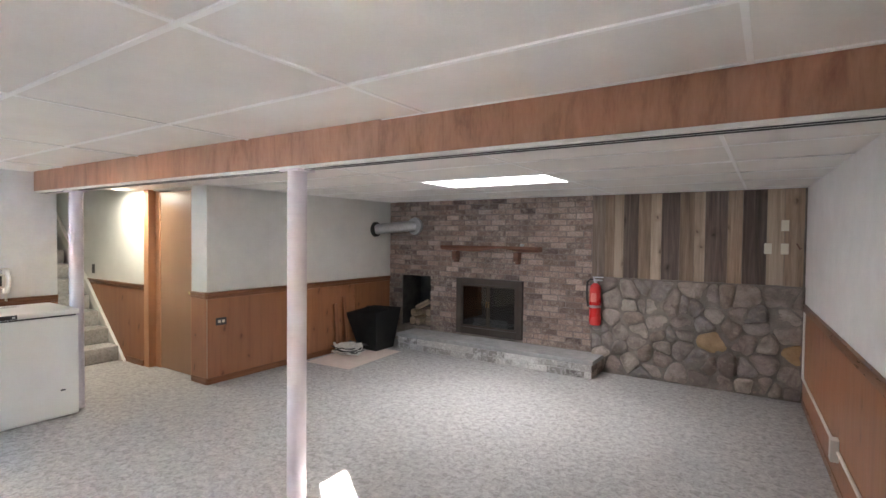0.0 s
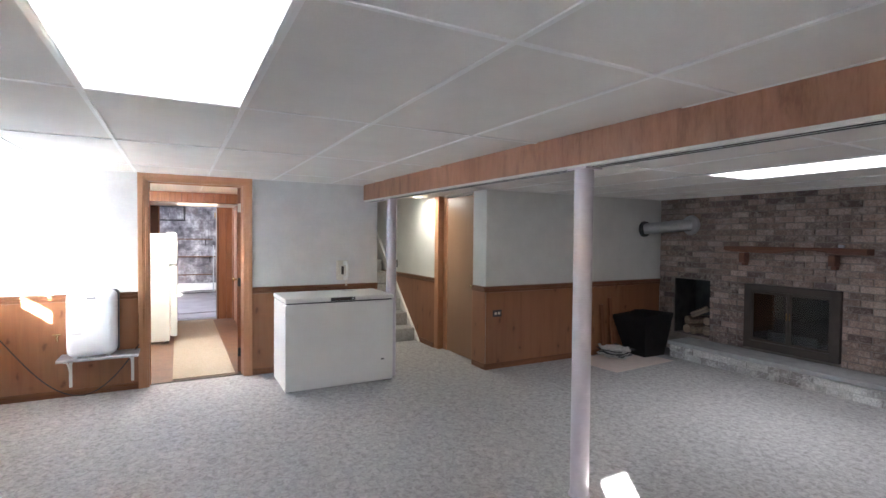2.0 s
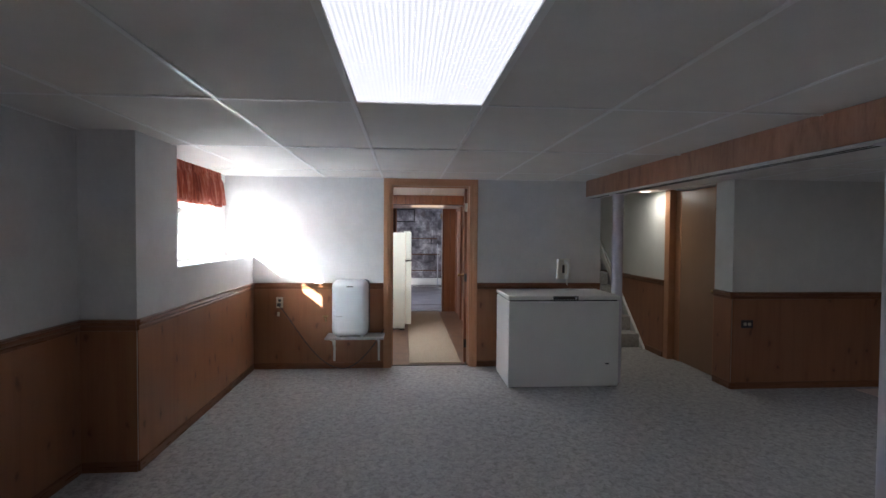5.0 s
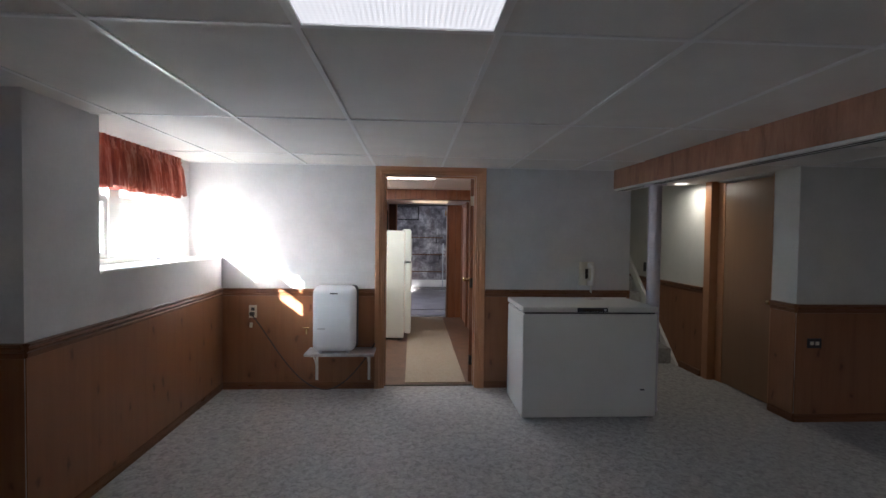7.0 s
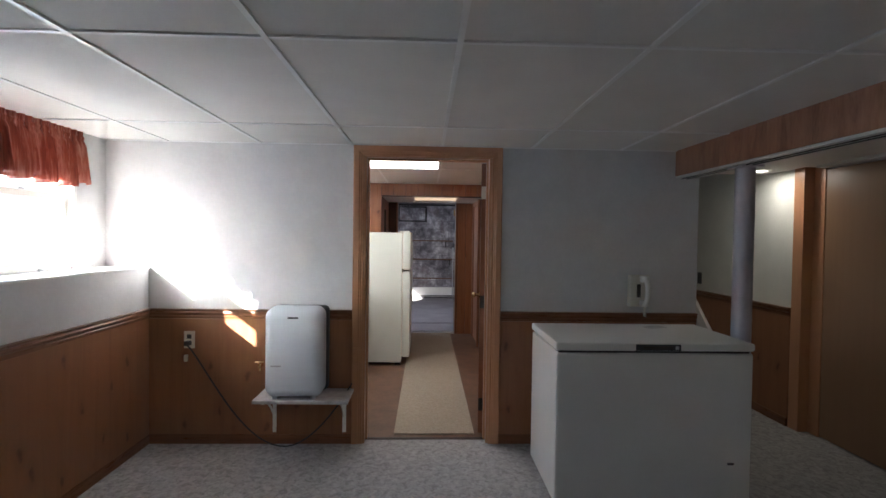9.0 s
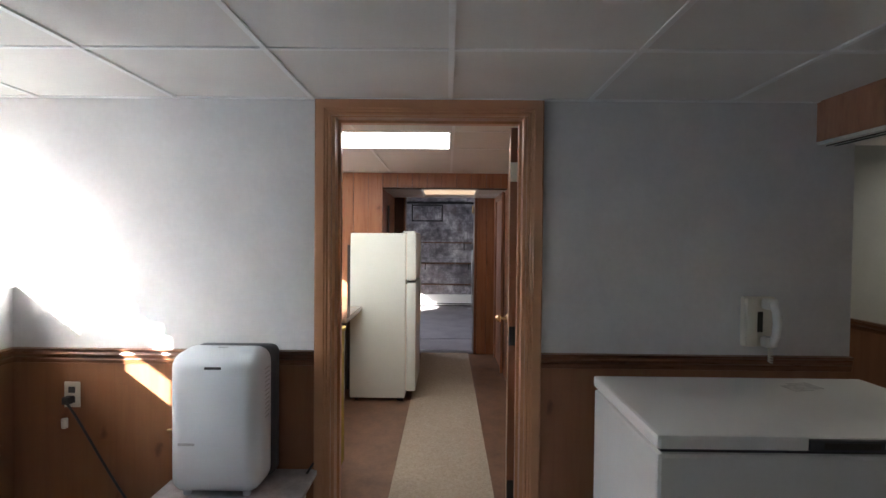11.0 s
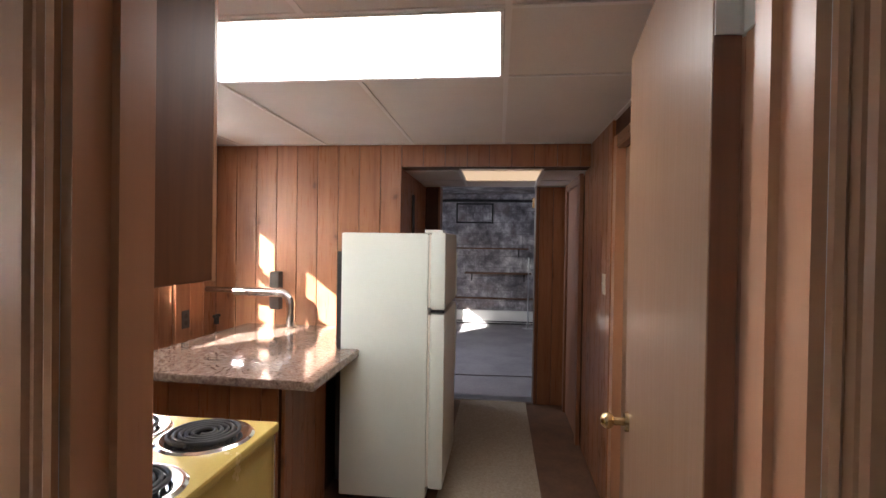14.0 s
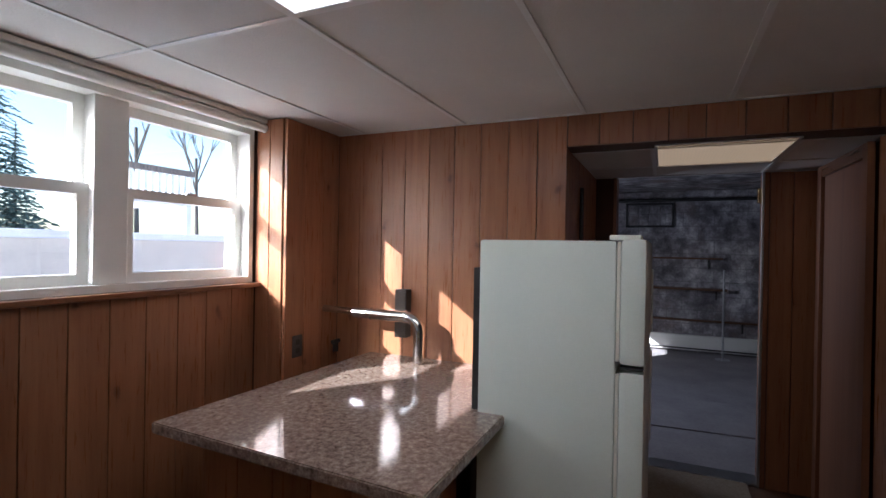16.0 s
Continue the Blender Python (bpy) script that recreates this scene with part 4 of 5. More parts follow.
valance = thing("valance", (0, -1.415, 0), "gathered rust-red valance hanging over the window", "curtain")
bm = bmesh.new()
rod(bm, (-5.01, 0, 1.985), (-3.585, 0, 1.985), 0.011)
part("rod", bm, M_WHITE, valance, "", True)
bm = bmesh.new()
N = 320
rng = random.Random(3)
rows = []
phase = 0.0
phases = []
for k in range(N + 1):
    phase += rng.uniform(0.28, 0.68)
    phases.append(phase)
for j, (z, amp) in enumerate(((2.02, 0.012), (1.995, 0.006), (1.985, 0.014), (1.965, 0.008), (1.93, 0.030), (1.85, 0.044), (1.76, 0.054), (1.70, 0.058))):
    row = []
    for k in range(N + 1):
        u = k / N
        drop = 0.018 * math.sin(phases[k] * 0.31) if j == 7 else 0.0
        row.append(bm.verts.new((-4.985 + 1.395 * u + 0.006 * math.sin(phases[k] * 1.7 + j), 0.030 + amp * math.sin(phases[k]), z + drop)))
    rows.append(row)
for a, b in zip(rows, rows[1:]):
    for k in range(N):
        bm.faces.new((a[k], a[k + 1], b[k + 1], b[k]))
bmesh.ops.solidify(bm, geom=bm.faces[:], thickness=0.002)
part("cloth", bm, M_VALANCE, valance, "rust-red gathered cloth, fold highlights put into its streaks", True)

# ---- outlets and switches ----
plate("power_outlet", (-4.383, 3.63, 0.615), 90, "dark brown wall outlet in the pine wainscot", "outlet", M_DARK, 0.115, 0.075)
plate("light_switch", (-6.90, 3.49, 1.04), 0, "small dark switch plate beside the stairs", "switch", M_DARK)
plate("light_switch", (-7.60, 1.379, 1.20), 0, "ivory light switch plate on the kitchen panelling", "switch")

# ---- fireplace corner ----
hearth = thing("hearth", (-2.605, Y_N, 0), "raised hearth of limewashed brick under a grey slate slab", "hearth", "", "structure")
part("core", boxes((-1.285, -0.39, 0, 1.275, 0.019, 0.155)), M_LIME, hearth)
part("slab", boxes((-1.32, -0.415, 0.155, 1.31, 0.0, 0.20), bevel=0.005), M_SLATE, hearth, "grey slate hearth slab")
rng = random.Random(11)
for row in range(2):
    x = -1.30 + (0.0 if row == 0 else -0.10)
    while x < 1.28:
        a, b = max(x, -1.298), min(x + 0.20, 1.288)
        if b - a > 0.03:
            part("brick", boxes((a, -0.397 - rng.uniform(0, 0.004), 0.008 + 0.073 * row, b, -0.36, 0.073 + 0.073 * row)), M_HEARTH_BRICK, hearth)
        x += 0.21
# Right end takes the darker brick, its shade put into the colour.
for row in range(2):
    for k in range(2):
        part("brick", boxes((1.26, -0.39 + 0.205 * k, 0.008 + 0.073 * row, 1.293, -0.20 + 0.205 * k, 0.073 + 0.073 * row)), M_BRICK, hearth)

fire = thing("fireplace_insert", ((FX0 + FX1) / 2, Y_N, FZ0), "dark bronze fireplace frame with smoked glass doors, closed", "fireplace")
W, Ht = (FX1 - FX0) / 2 + 0.035, FZ1 - FZ0 + 0.03
part("surround", boxes((-W, -0.03, 0.0, -W + 0.075, 0.018, Ht), (W - 0.075, -0.03, 0.0, W, 0.018, Ht), (-W + 0.075, -0.03, Ht - 0.07, W - 0.075, 0.018, Ht), (-W + 0.075, -0.03, 0.0, W - 0.075, 0.018, 0.085), bevel=0.004), M_BRONZE, fire)
for s in (-1, 1):
    a, b = sorted((s * 0.004, s * (W - 0.078)))
    dd = part("glass_door", boxes((a, -0.022, 0.09, a + 0.022, -0.004, Ht - 0.075), (b - 0.022, -0.022, 0.09, b, -0.004, Ht - 0.075), (a + 0.022, -0.022, 0.09, b - 0.022, -0.004, 0.115), (a + 0.022, -0.022, Ht - 0.10, b - 0.022, -0.004, Ht - 0.075)),
              M_BRONZE, fire)
    part("pane", boxes((a + 0.022, -0.014, 0.115, b - 0.022, -0.010, Ht - 0.10)), M_SMOKED, dd, "smoky dark glass").visible_shadow = False
    part("handle", boxes((s * 0.016 - 0.004, -0.04, 0.36, s * 0.016 + 0.004, -0.022, 0.44), bevel=0.003), M_BRASS, dd)
bm = bmesh.new()
for k in range(7):
    box(bm, -0.22 + 0.07 * k, 0.05, 0.10, -0.21 + 0.07 * k, 0.33, 0.115)
box(bm, -0.25, 0.05, 0.085, 0.24, 0.06, 0.20)
part("grate", bm, M_STEEL, fire, "grey steel fire grate")
structure("firebox_lining", boxes((FX0 + 0.001, 6.32, FZ0 + 0.001, FX0 + 0.02, 6.74, FZ1 - 0.001), (FX1 - 0.02, 6.32, FZ0 + 0.001, FX1 - 0.001, 6.74, FZ1 - 0.001), (FX0 + 0.02, 6.73, FZ0 + 0.001, FX1 - 0.02, 6.749, FZ1 - 0.001),
                                 (FX0 + 0.02, 6.32, FZ0 + 0.001, FX1 - 0.02, 6.73, FZ0 + 0.012), (NX0 + 0.001, 6.32, NZ0 + 0.001, NX0 + 0.015, 6.74, NZ1 - 0.001), (NX1 - 0.015, 6.32, NZ0 + 0.001, NX1 - 0.001, 6.74, NZ1 - 0.001),
                                 (NX0 + 0.015, 6.73, NZ0 + 0.001, NX1 - 0.015, 6.749, NZ1 - 0.001)), M_LINING, "sooty lining of the firebox and near-black lining of the log niche", "lining")
logs_at = [(0.13, 0.06, 0.055, 12, 0.40), (0.30, 0.055, 0.05, -8, 0.42), (0.42, 0.07, 0.06, 5, 0.36), (0.22, 0.17, 0.055, -14, 0.40), (0.38, 0.19, 0.05, 18, 0.38)]
for x, z, r, yaw, ln in logs_at:
    bm = bmesh.new()
    rod(bm, (0, -ln / 2, 0), (0, ln / 2, 0), r, r * 0.86, 9)
    for v in bm.verts:
        v.co += Vector((noise.noise(v.co * 9), 0, noise.noise(v.co * 9 + Vector((5, 5, 5))))) * 0.012
    ob = whole("split_log", bm, M_LOG, "split firewood log with pale cut end in the niche", "log", "logs in the niche")
    ob.matrix_world = pose(NX0 + x, 6.53, NZ0 + 0.004 + z, 0, 0, yaw)
bm = boxes((-0.11, -0.03, -0.035, 0.11, 0.03, 0.035), bevel=0.012)
ob = whole("split_log", bm, M_LOG, "pale squared wood offcut leaning out of the niche", "log", "logs in the niche")
ob.matrix_world = pose(NX0 + 0.33, 6.36, NZ0 + 0.30, 10, -28, 12)

# mantel: a waney slab on two corbels
mantel = thing("mantel_shelf", (-2.72, Y_N, 1.35), "dark reddish rough-hewn mantel slab on two wooden brackets", "mantel shelf")
bm = bmesh.new()
n = 34
prev = None
rings = []
for k in range(n + 1):
    u = k / n
    x = -0.68 + 1.36 * u
    lo = -0.028 + 0.022 * noise.noise(Vector((x * 3.1, 0.3, 0))) - 0.02 * math.sin(u * math.pi * 2.2)
    hi = 0.028 + 0.006 * noise.noise(Vector((x * 4, 2, 0)))
    out = -0.16 + 0.015 * noise.noise(Vector((x * 3, 5, 0)))
    rings.append([bm.verts.new((x, y, z)) for y, z in ((-0.002, lo), (out + 0.02, lo), (out, (lo + hi) / 2), (out + 0.012, hi), (-0.002, hi))])
for a, b in zip(rings, rings[1:]):
    for k in range(5):
        bm.faces.new((a[k], a[(k + 1) % 5], b[(k + 1) % 5], b[k]))
bm.faces.new(rings[0])
bm.faces.new(rings[-1][::-1])
part("slab", bm, M_MANTEL, mantel, "waney-edged dark wood slab", True)
for x in (-0.50, 0.38):
    part("bracket", boxes((x - 0.03, -0.11, -0.155, x + 0.03, -0.002, -0.045), (x - 0.022, -0.07, -0.19, x + 0.022, -0.002, -0.155), bevel=0.008), M_MANTEL, mantel, "stubby wooden bracket")
part("ornament", boxes((0.42, -0.09, 0.031, 0.47, -0.05, 0.06), bevel=0.01), M_STEEL, mantel)

flue = thing("flue_pipe", (-4.39, 5.97, 1.58), "bent galvanised stove pipe crossing from wall to chimney", "stove pipe")
bm = bmesh.new()
tube(bm, [(0.002, 0.0, 0.0), (0.10, 0.06, 0.012), (0.30, 0.19, 0.035), (0.43, 0.275, 0.05), (0.46, 0.31, 0.05)], 0.072, 26)
part("pipe", bm, M_STEEL, flue, "", True)
for a, b in (((0.10, 0.06, 0.012), (0.115, 0.07, 0.014)), ((0.28, 0.177, 0.033), (0.295, 0.187, 0.035))):
    bm = bmesh.new()
    rod(bm, a, b, 0.076, None, 26)
    part("seam", bm, M_STEEL, flue, "", True)
bm = bmesh.new()
rod(bm, (0.001, 0, 0), (0.028, 0, 0), 0.105, 0.10, 28)
part("wall_collar", bm, M_BLACK, flue, "black iron wall collar", True)
bm = bmesh.new()
rod(bm, (0.46, 0.314, 0.05), (0.46, 0.285, 0.05), 0.125, 0.115, 28)
part("chimney_collar", bm, M_STEEL, flue, "", True)

# fire extinguisher
ext = thing("fire_extinguisher", (-1.38, Y_N - 0.085, 0.53), "red fire extinguisher hung on the wall by its bracket", "fire extinguisher")
bm = bmesh.new()
prof = [(0.0, 0.0), (0.052, 0.0), (0.062, 0.012), (0.062, 0.40), (0.056, 0.43), (0.035, 0.455), (0.02, 0.465), (0.0, 0.466)]
seg = 26
rings = [[bm.verts.new((r * math.cos(k * math.tau / seg), r * math.sin(k * math.tau / seg), z)) for k in range(seg)] for r, z in prof[1:-1]]
for a, b in zip(rings, rings[1:]):
    for k in range(seg):
        bm.faces.new((a[k], a[(k + 1) % seg], b[(k + 1) % seg], b[k]))
bm.faces.new(rings[0])
bm.faces.new(rings[-1])
part("cylinder", bm, M_RED, ext, "glossy red cylinder", True)
bm = bmesh.new()
rod(bm, (0, 0, 0.196), (0, 0, 0.222), 0.0635, None, 26)
part("strap", bm, M_STEEL, ext, "pale metal strap", True)
bm = bmesh.new()
rod(bm, (0, 0, 0.464), (0, 0, 0.505), 0.018)
box(bm, -0.02, -0.02, 0.49, 0.075, 0.02, 0.505, bevel=0.003)
box(bm, -0.025, -0.016, 0.525, 0.085, 0.016, 0.535, bevel=0.003)
rod(bm, (-0.015, 0, 0.50), (-0.015, 0, 0.53), 0.008)
part("valve", bm, M_STEEL, ext, "steel valve and lever", True)
bm = bmesh.new()
tube(bm, [(-0.015, 0, 0.50), (-0.055, -0.005, 0.505), (-0.088, -0.008, 0.47), (-0.092, -0.008, 0.38), (-0.088, -0.008, 0.28), (-0.074, -0.006, 0.20)], 0.010, 10)
part("hose", bm, M_BLACK, ext, "black rubber hose", True)
part("data_label", boxes((-0.03, -0.0645, 0.26, 0.03, -0.058, 0.36)), mottled("label_print", (0.5, 0.10, 0.08), (0.62, 0.2, 0.16), 60, 120, 0.4, 0), ext, "faded printed label")
part("wall_bracket", boxes((-0.02, 0.055, 0.05, 0.02, 0.083, 0.46)), M_STEEL, ext)

# log carrier, newspapers, mat and sticks by the chimney
whole("floor_mat", boxes((-0.30, -0.50, 0.0, 0.34, 0.52, 0.006), bevel=0.002), M_CLOTH, "pale pinkish paper mat spread on the carpet", "mat", at=(-4.03, 5.18, 0.0005), rz=4)
bm = bmesh.new()
lo = [bm.verts.new(p) for p in ((-0.14, -0.18, 0.0), (0.16, -0.18, 0.0), (0.16, 0.17, 0.0), (-0.14, 0.17, 0.0))]
hi = [bm.verts.new(p) for p in ((-0.23, -0.33, 0.48), (0.23, -0.26, 0.51), (0.23, 0.24, 0.53), (-0.23, 0.22, 0.52))]
bm.faces.new(lo[::-1])
for k in range(4):
    bm.faces.new((lo[k], lo[(k + 1) % 4], hi[(k + 1) % 4], hi[k]))
bmesh.ops.solidify(bm, geom=bm.faces[:], thickness=0.008)
scuttle = thing("log_bin", (-4.13, 5.70, 0.008), "black tapered metal log bin beside the hearth", "log bin")
part("bin", bm, M_BLACK, scuttle)
bm = bmesh.new()
tube(bm, [(-0.22, 0.0, 0.50), (-0.18, 0.03, 0.53), (0.0, 0.05, 0.54), (0.18, 0.03, 0.53), (0.22, 0.0, 0.50)], 0.007, 8)
part("bail", bm, M_BLACK, scuttle, "wire handle", True)
papers = thing("newspaper_pile", (-4.18, 5.22, 0.007), "untidy pile of old newspapers on the mat", "newspapers")
rng = random.Random(5)
for k in range(9):
    w, l = rng.uniform(0.09, 0.15), rng.uniform(0.11, 0.19)
    bm = bmesh.new()
    bmesh.ops.create_grid(bm, x_segments=5, y_segments=5, size=1.0)
    for v in bm.verts:
        v.co = Vector((v.co.x * w, v.co.y * l, 0.004 + 0.012 * k + 0.040 * abs(noise.noise(v.co * 1.7 + Vector((k * 3.0, 0, 0)))) * (v.co.length)))
    bmesh.ops.solidify(bm, geom=bm.faces[:], thickness=-0.010)
    ob = part("newspaper", bm, M_DARK if k in (1, 4, 6) else M_PAPER, papers)
    ob.matrix_local = pose(rng.uniform(-0.04, 0.06), rng.uniform(-0.05, 0.05), 0, 0, 0, rng.uniform(-50, 50))
for x, y, top, w in ((-4.365, 5.19, 0.62, 0.055), (-4.360, 5.34, 0.70, 0.045)):
    ob = whole("wood_stick", boxes((-0.012, -w / 2, 0, 0.012, w / 2, top), bevel=0.003), M_DOOR_DARK, "reddish brown wooden slat leaning on the wainscot", "stick", "sticks by the chimney")
    ob.matrix_world = pose(x + 0.06, y, 0.007, 0, -6)
structure("trim_batten", boxes((-4.383, 5.545, 0.064, -4.375, 5.60, 0.848)), M_WAINSCOT, "vertical pine batten on the wainscot", "batten")

# switches on the barn boards and conduit on the side wall
for x, z, k in ((0.205, 1.41, "a"), (0.335, 1.41, "b"), (0.335, 1.625, "c")):
    plate("light_switch", (x, Y_N - 0.022, z), 0, "ivory switch plate on the grey barn boards", "switch", w=0.06, h=0.10)
hook = thing("wall_hook", (0.44, Y_N - 0.02, 1.43), "small rusty hook on the barn boards", "hook")
bm = bmesh.new()
tube(bm, [(-0.015, 0, 0.03), (0, -0.02, 0.0), (0.01, -0.035, -0.02), (0.02, -0.03, -0.01)], 0.006, 8)
part("wire", bm, M_MANTEL, hook, "", True)
conduit = thing("surface_conduit", (0, 0, 0), "white surface wiring duct along the wainscot with an outlet box", "wiring duct")
ex = [(east_x(y) - 0.016, y) for y in (6.14, 4.47, 4.40, 1.5)]
bm = bmesh.new()
tube(bm, [(east_x(6.14) - 0.014, 6.14, 0.86), (ex[0][0], 6.14, 0.30), (ex[0][0] - 0.002, 6.10, 0.27), (ex[1][0], ex[1][1], 0.26)], 0.010, 8)
part("duct", bm, M_WHITE, conduit)
bm = bmesh.new()
tube(bm, [(ex[2][0], ex[2][1] - 0.05, 0.26), (ex[3][0], ex[3][1], 0.28)], 0.010, 8)
part("duct", bm, M_WHITE, conduit)
part("outlet_box", boxes((east_x(4.4) - 0.052, 4.36, 0.195, east_x(4.4) - 0.009, 4.44, 0.325), bevel=0.004), M_WHITE, conduit, "white outlet box")

# ---- kitchen ----
window_2 = thing("window_2", (0, 0, 0), "pair of white double-hung windows over the pine panelling", "window", "", "structure")
window_trim(window_2, KX0, KX1, -1.575, -1.405, KZ0, KZ1, -6.965, -6.83, -1.43)
double_hung(window_2, KX0 + 0.03, -6.965, -1.475, KZ0 + 0.03, KZ1 - 0.03, 1.635)
double_hung(window_2, -6.83, KX1 - 0.03, -1.475, KZ0 + 0.03, KZ1 - 0.03, 1.635)
part("window_sill", boxes((-7.635, -1.404, 1.212, -6.10, -1.355, 1.234), bevel=0.004), M_TRIM_X, window_2, "stained wooden sill ledge")
blind = thing("blind_headrail", (0, -1.345, 2.035), "rolled white blind headrail above the kitchen windows", "blind")
bm = bmesh.new()
rod(bm, (-7.62, 0, 0.0), (-6.05, 0, 0.0), 0.022)
part("roller", bm, M_WHITE, blind, "", True)
part("rail", boxes((-7.62, -0.055, 0.024, -6.05, 0.02, 0.046), bevel=0.003), M_WHITE, blind)

top = thing("peninsula_counter", (-6.72, 0.045, 0), "kitchen peninsula with speckled brown laminate top on panelled base", "counter")
bm = bmesh.new()
outline = [(0, 0), (-0.68, 0.0), (-0.68, -0.145), (-1.35, -0.145), (-1.35, -1.01), (-0.05, -1.045)]
lo = [bm.verts.new((x, y, 0.792)) for x, y in outline]
hi = [bm.verts.new((x, y, 0.830)) for x, y in outline]
bm.faces.new(lo[::-1])
bm.faces.new(hi)
for k in range(len(outline)):
    bm.faces.new((lo[k], lo[(k + 1) % len(outline)], hi[(k + 1) % len(outline)], hi[k]))
bmesh.ops.bevel(bm, geom=bm.edges[:], offset=0.004, segments=2, affect="EDGES")
part("worktop", bm, M_COUNTER, top, "speckled brown glossy laminate worktop")
part("base", boxes((-1.33, -0.885, 0.0, -0.15, -0.21, 0.791)), M_GROOVE, top, "dark carcass behind the panels")

fridge = thing("refrigerator", (-7.705, 0.195, 0), "cream top-freezer refrigerator standing beside the counter", "refrigerator")
part("cabinet", boxes((-0.33, -0.255, 0.03, 0.33, 0.225, 1.465), bevel=0.012), M_CREAM, fridge, "", True)
for nm, z0, z1 in (("freezer_door", 1.055, 1.472), ("fridge_door", 0.09, 1.035)):
    dd = part(nm, boxes((-0.335, 0.236, z0, 0.33, 0.318, z1), bevel=0.018), M_CREAM, fridge, "", True)
    part("gasket", boxes((-0.32, 0.2255, z0 + 0.01, 0.318, 0.236, z1 - 0.01)), M_IVORY, dd)
    za, zb = (z0 + 0.03, z0 + 0.30) if nm == "freezer_door" else (z1 - 0.42, z1 - 0.03)
    part("handle", boxes((-0.30, 0.318, za, -0.27, 0.326, zb), bevel=0.003), M_CREAM, dd)
part("hinge_cap", boxes((0.20, 0.20, 1.4665, 0.32, 0.30, 1.485), bevel=0.004), M_CREAM, fridge)
part("mid_hinge", boxes((0.285, 0.24, 1.041, 0.328, 0.312, 1.049)), M_BLACK, fridge)
part("kick_plate", boxes((-0.32, 0.18, 0.005, 0.32, 0.215, 0.088)), M_BLACK, fridge)
# Flat panel added here; its black stands for the shaded gap beside the counter.
part("rear_coil", boxes((-0.32, -0.283, 0.10, 0.31, -0.256, 1.36)), M_BLACK, fridge, "black panel added for the shaded gap behind the fridge")
for sx in (-0.28, 0.28):
    for sy in (-0.2, 0.17):
        bm = bmesh.new()
        rod(bm, (sx, sy, 0.0), (sx, sy, 0.032), 0.018)
        part("foot", bm, M_BLACK, fridge)

stove = thing("electric_range", (-5.845, -0.11, 0), "harvest-gold electric range with coil burners", "stove")
part("body", boxes((-0.295, -0.27, 0.03, 0.295, 0.255, 0.85), bevel=0.006), M_YELLOW, stove)
part("cooktop", boxes((-0.305, -0.28, 0.851, 0.305, 0.27, 0.880), bevel=0.008), M_YELLOW, stove, "glossy harvest-gold cooktop")
part("oven_door", boxes((-0.318, -0.245, 0.20, -0.296, 0.232, 0.72), bevel=0.006), M_YELLOW, stove)
bm = bmesh.new()
tube(bm, [(-0.318, -0.20, 0.68), (-0.35, -0.20, 0.68), (-0.35, 0.19, 0.68), (-0.318, 0.19, 0.68)], 0.010, 8)
part("oven_handle", bm, M_CHROME, stove, "chrome bar handle", True)
part("side_trim", boxes((-0.296, 0.2555, 0.04, -0.286, 0.262, 0.845)), M_CHROME, stove, "thin bright corner strip")
for cx, cy, r in ((-0.17, -0.125, 0.105), (-0.165, 0.125, 0.105), (0.13, -0.13, 0.085), (0.13, 0.125, 0.105)):
    bm = bmesh.new()
    seg = 32
    rings = [[bm.verts.new((cx + q * math.cos(k * math.tau / seg), cy + q * math.sin(k * math.tau / seg), z)) for k in range(seg)] for q, z in ((r + 0.02, 0.8805), (r + 0.013, 0.886), (r + 0.004, 0.8865), (r - 0.01, 0.8815), (0.01, 0.8812))]
    for a, b in zip(rings, rings[1:]):
        for k in range(seg):
            bm.faces.new((a[k], a[(k + 1) % seg], b[(k + 1) % seg], b[k]))
    burner = part("drip_pan", bm, M_CHROME, stove, "chrome drip pan", True)
    bm = bmesh.new()
    tube(bm, [(cx + (0.02 + (r - 0.03) * k / 110) * math.cos(k * 0.286), cy + (0.02 + (r - 0.03) * k / 110) * math.sin(k * 0.286), 0.893) for k in range(111)], 0.0058, 8)
    part("coil", bm, M_BLACK, burner, "dark spiral heating coil", True)
side = thing("side_counter", (-5.83, -0.92, 0), "low cabinet with a blue-grey laminate top behind the range", "counter")
part("top", boxes((-0.36, -0.48, 0.85, 0.37, 0.50, 0.885), bevel=0.004), M_BLUEGREY, side, "blue-grey laminate top")
part("carcass", boxes((-0.34, -0.47, 0.0, 0.36, 0.48, 0.85)), M_CABINET, side)
upper = thing("wall_cabinet", (-5.65, 0.175, 1.32), "dark brown wall cabinet hung above the range", "cabinet")
part("body", boxes((-0.123, -0.36, 0.0, 0.195, -0.022, 0.76)), M_CABINET, upper)
part("door", boxes((-0.121, -0.020, 0.004, 0.19, 0.0, 0.755), bevel=0.003), M_CABINET, upper)
part("edge_strip", boxes((-0.135, -0.36, 0.002, -0.1235, -0.001, 0.757)), M_TRIM, upper, "lighter end strip")

vent = thing("vent_pipe", (-7.93, 0, 0), "shiny metal duct with an elbow running above the counter", "duct")
bm = bmesh.new()
rod(bm, (-0.02, -1.20, 1.075), (-0.02, -0.975, 1.072), 0.018, None, 18)
part("pipe_stub", bm, M_SHELF, vent, "dark brown stub", True)
bm = bmesh.new()
pts = [(0, -0.98, 1.07), (0, -0.66, 1.068)] + [(0, -0.66 + 0.075 * math.sin(a), 0.993 + 0.075 * math.cos(a)) for a in (0.3, 0.6, 0.9, 1.2, 1.5)] + [(0, -0.585, 0.84)]
tube(bm, pts, 0.031, 20)
part("elbow_duct", bm, M_CHROME, vent, "bright chrome elbow", True)
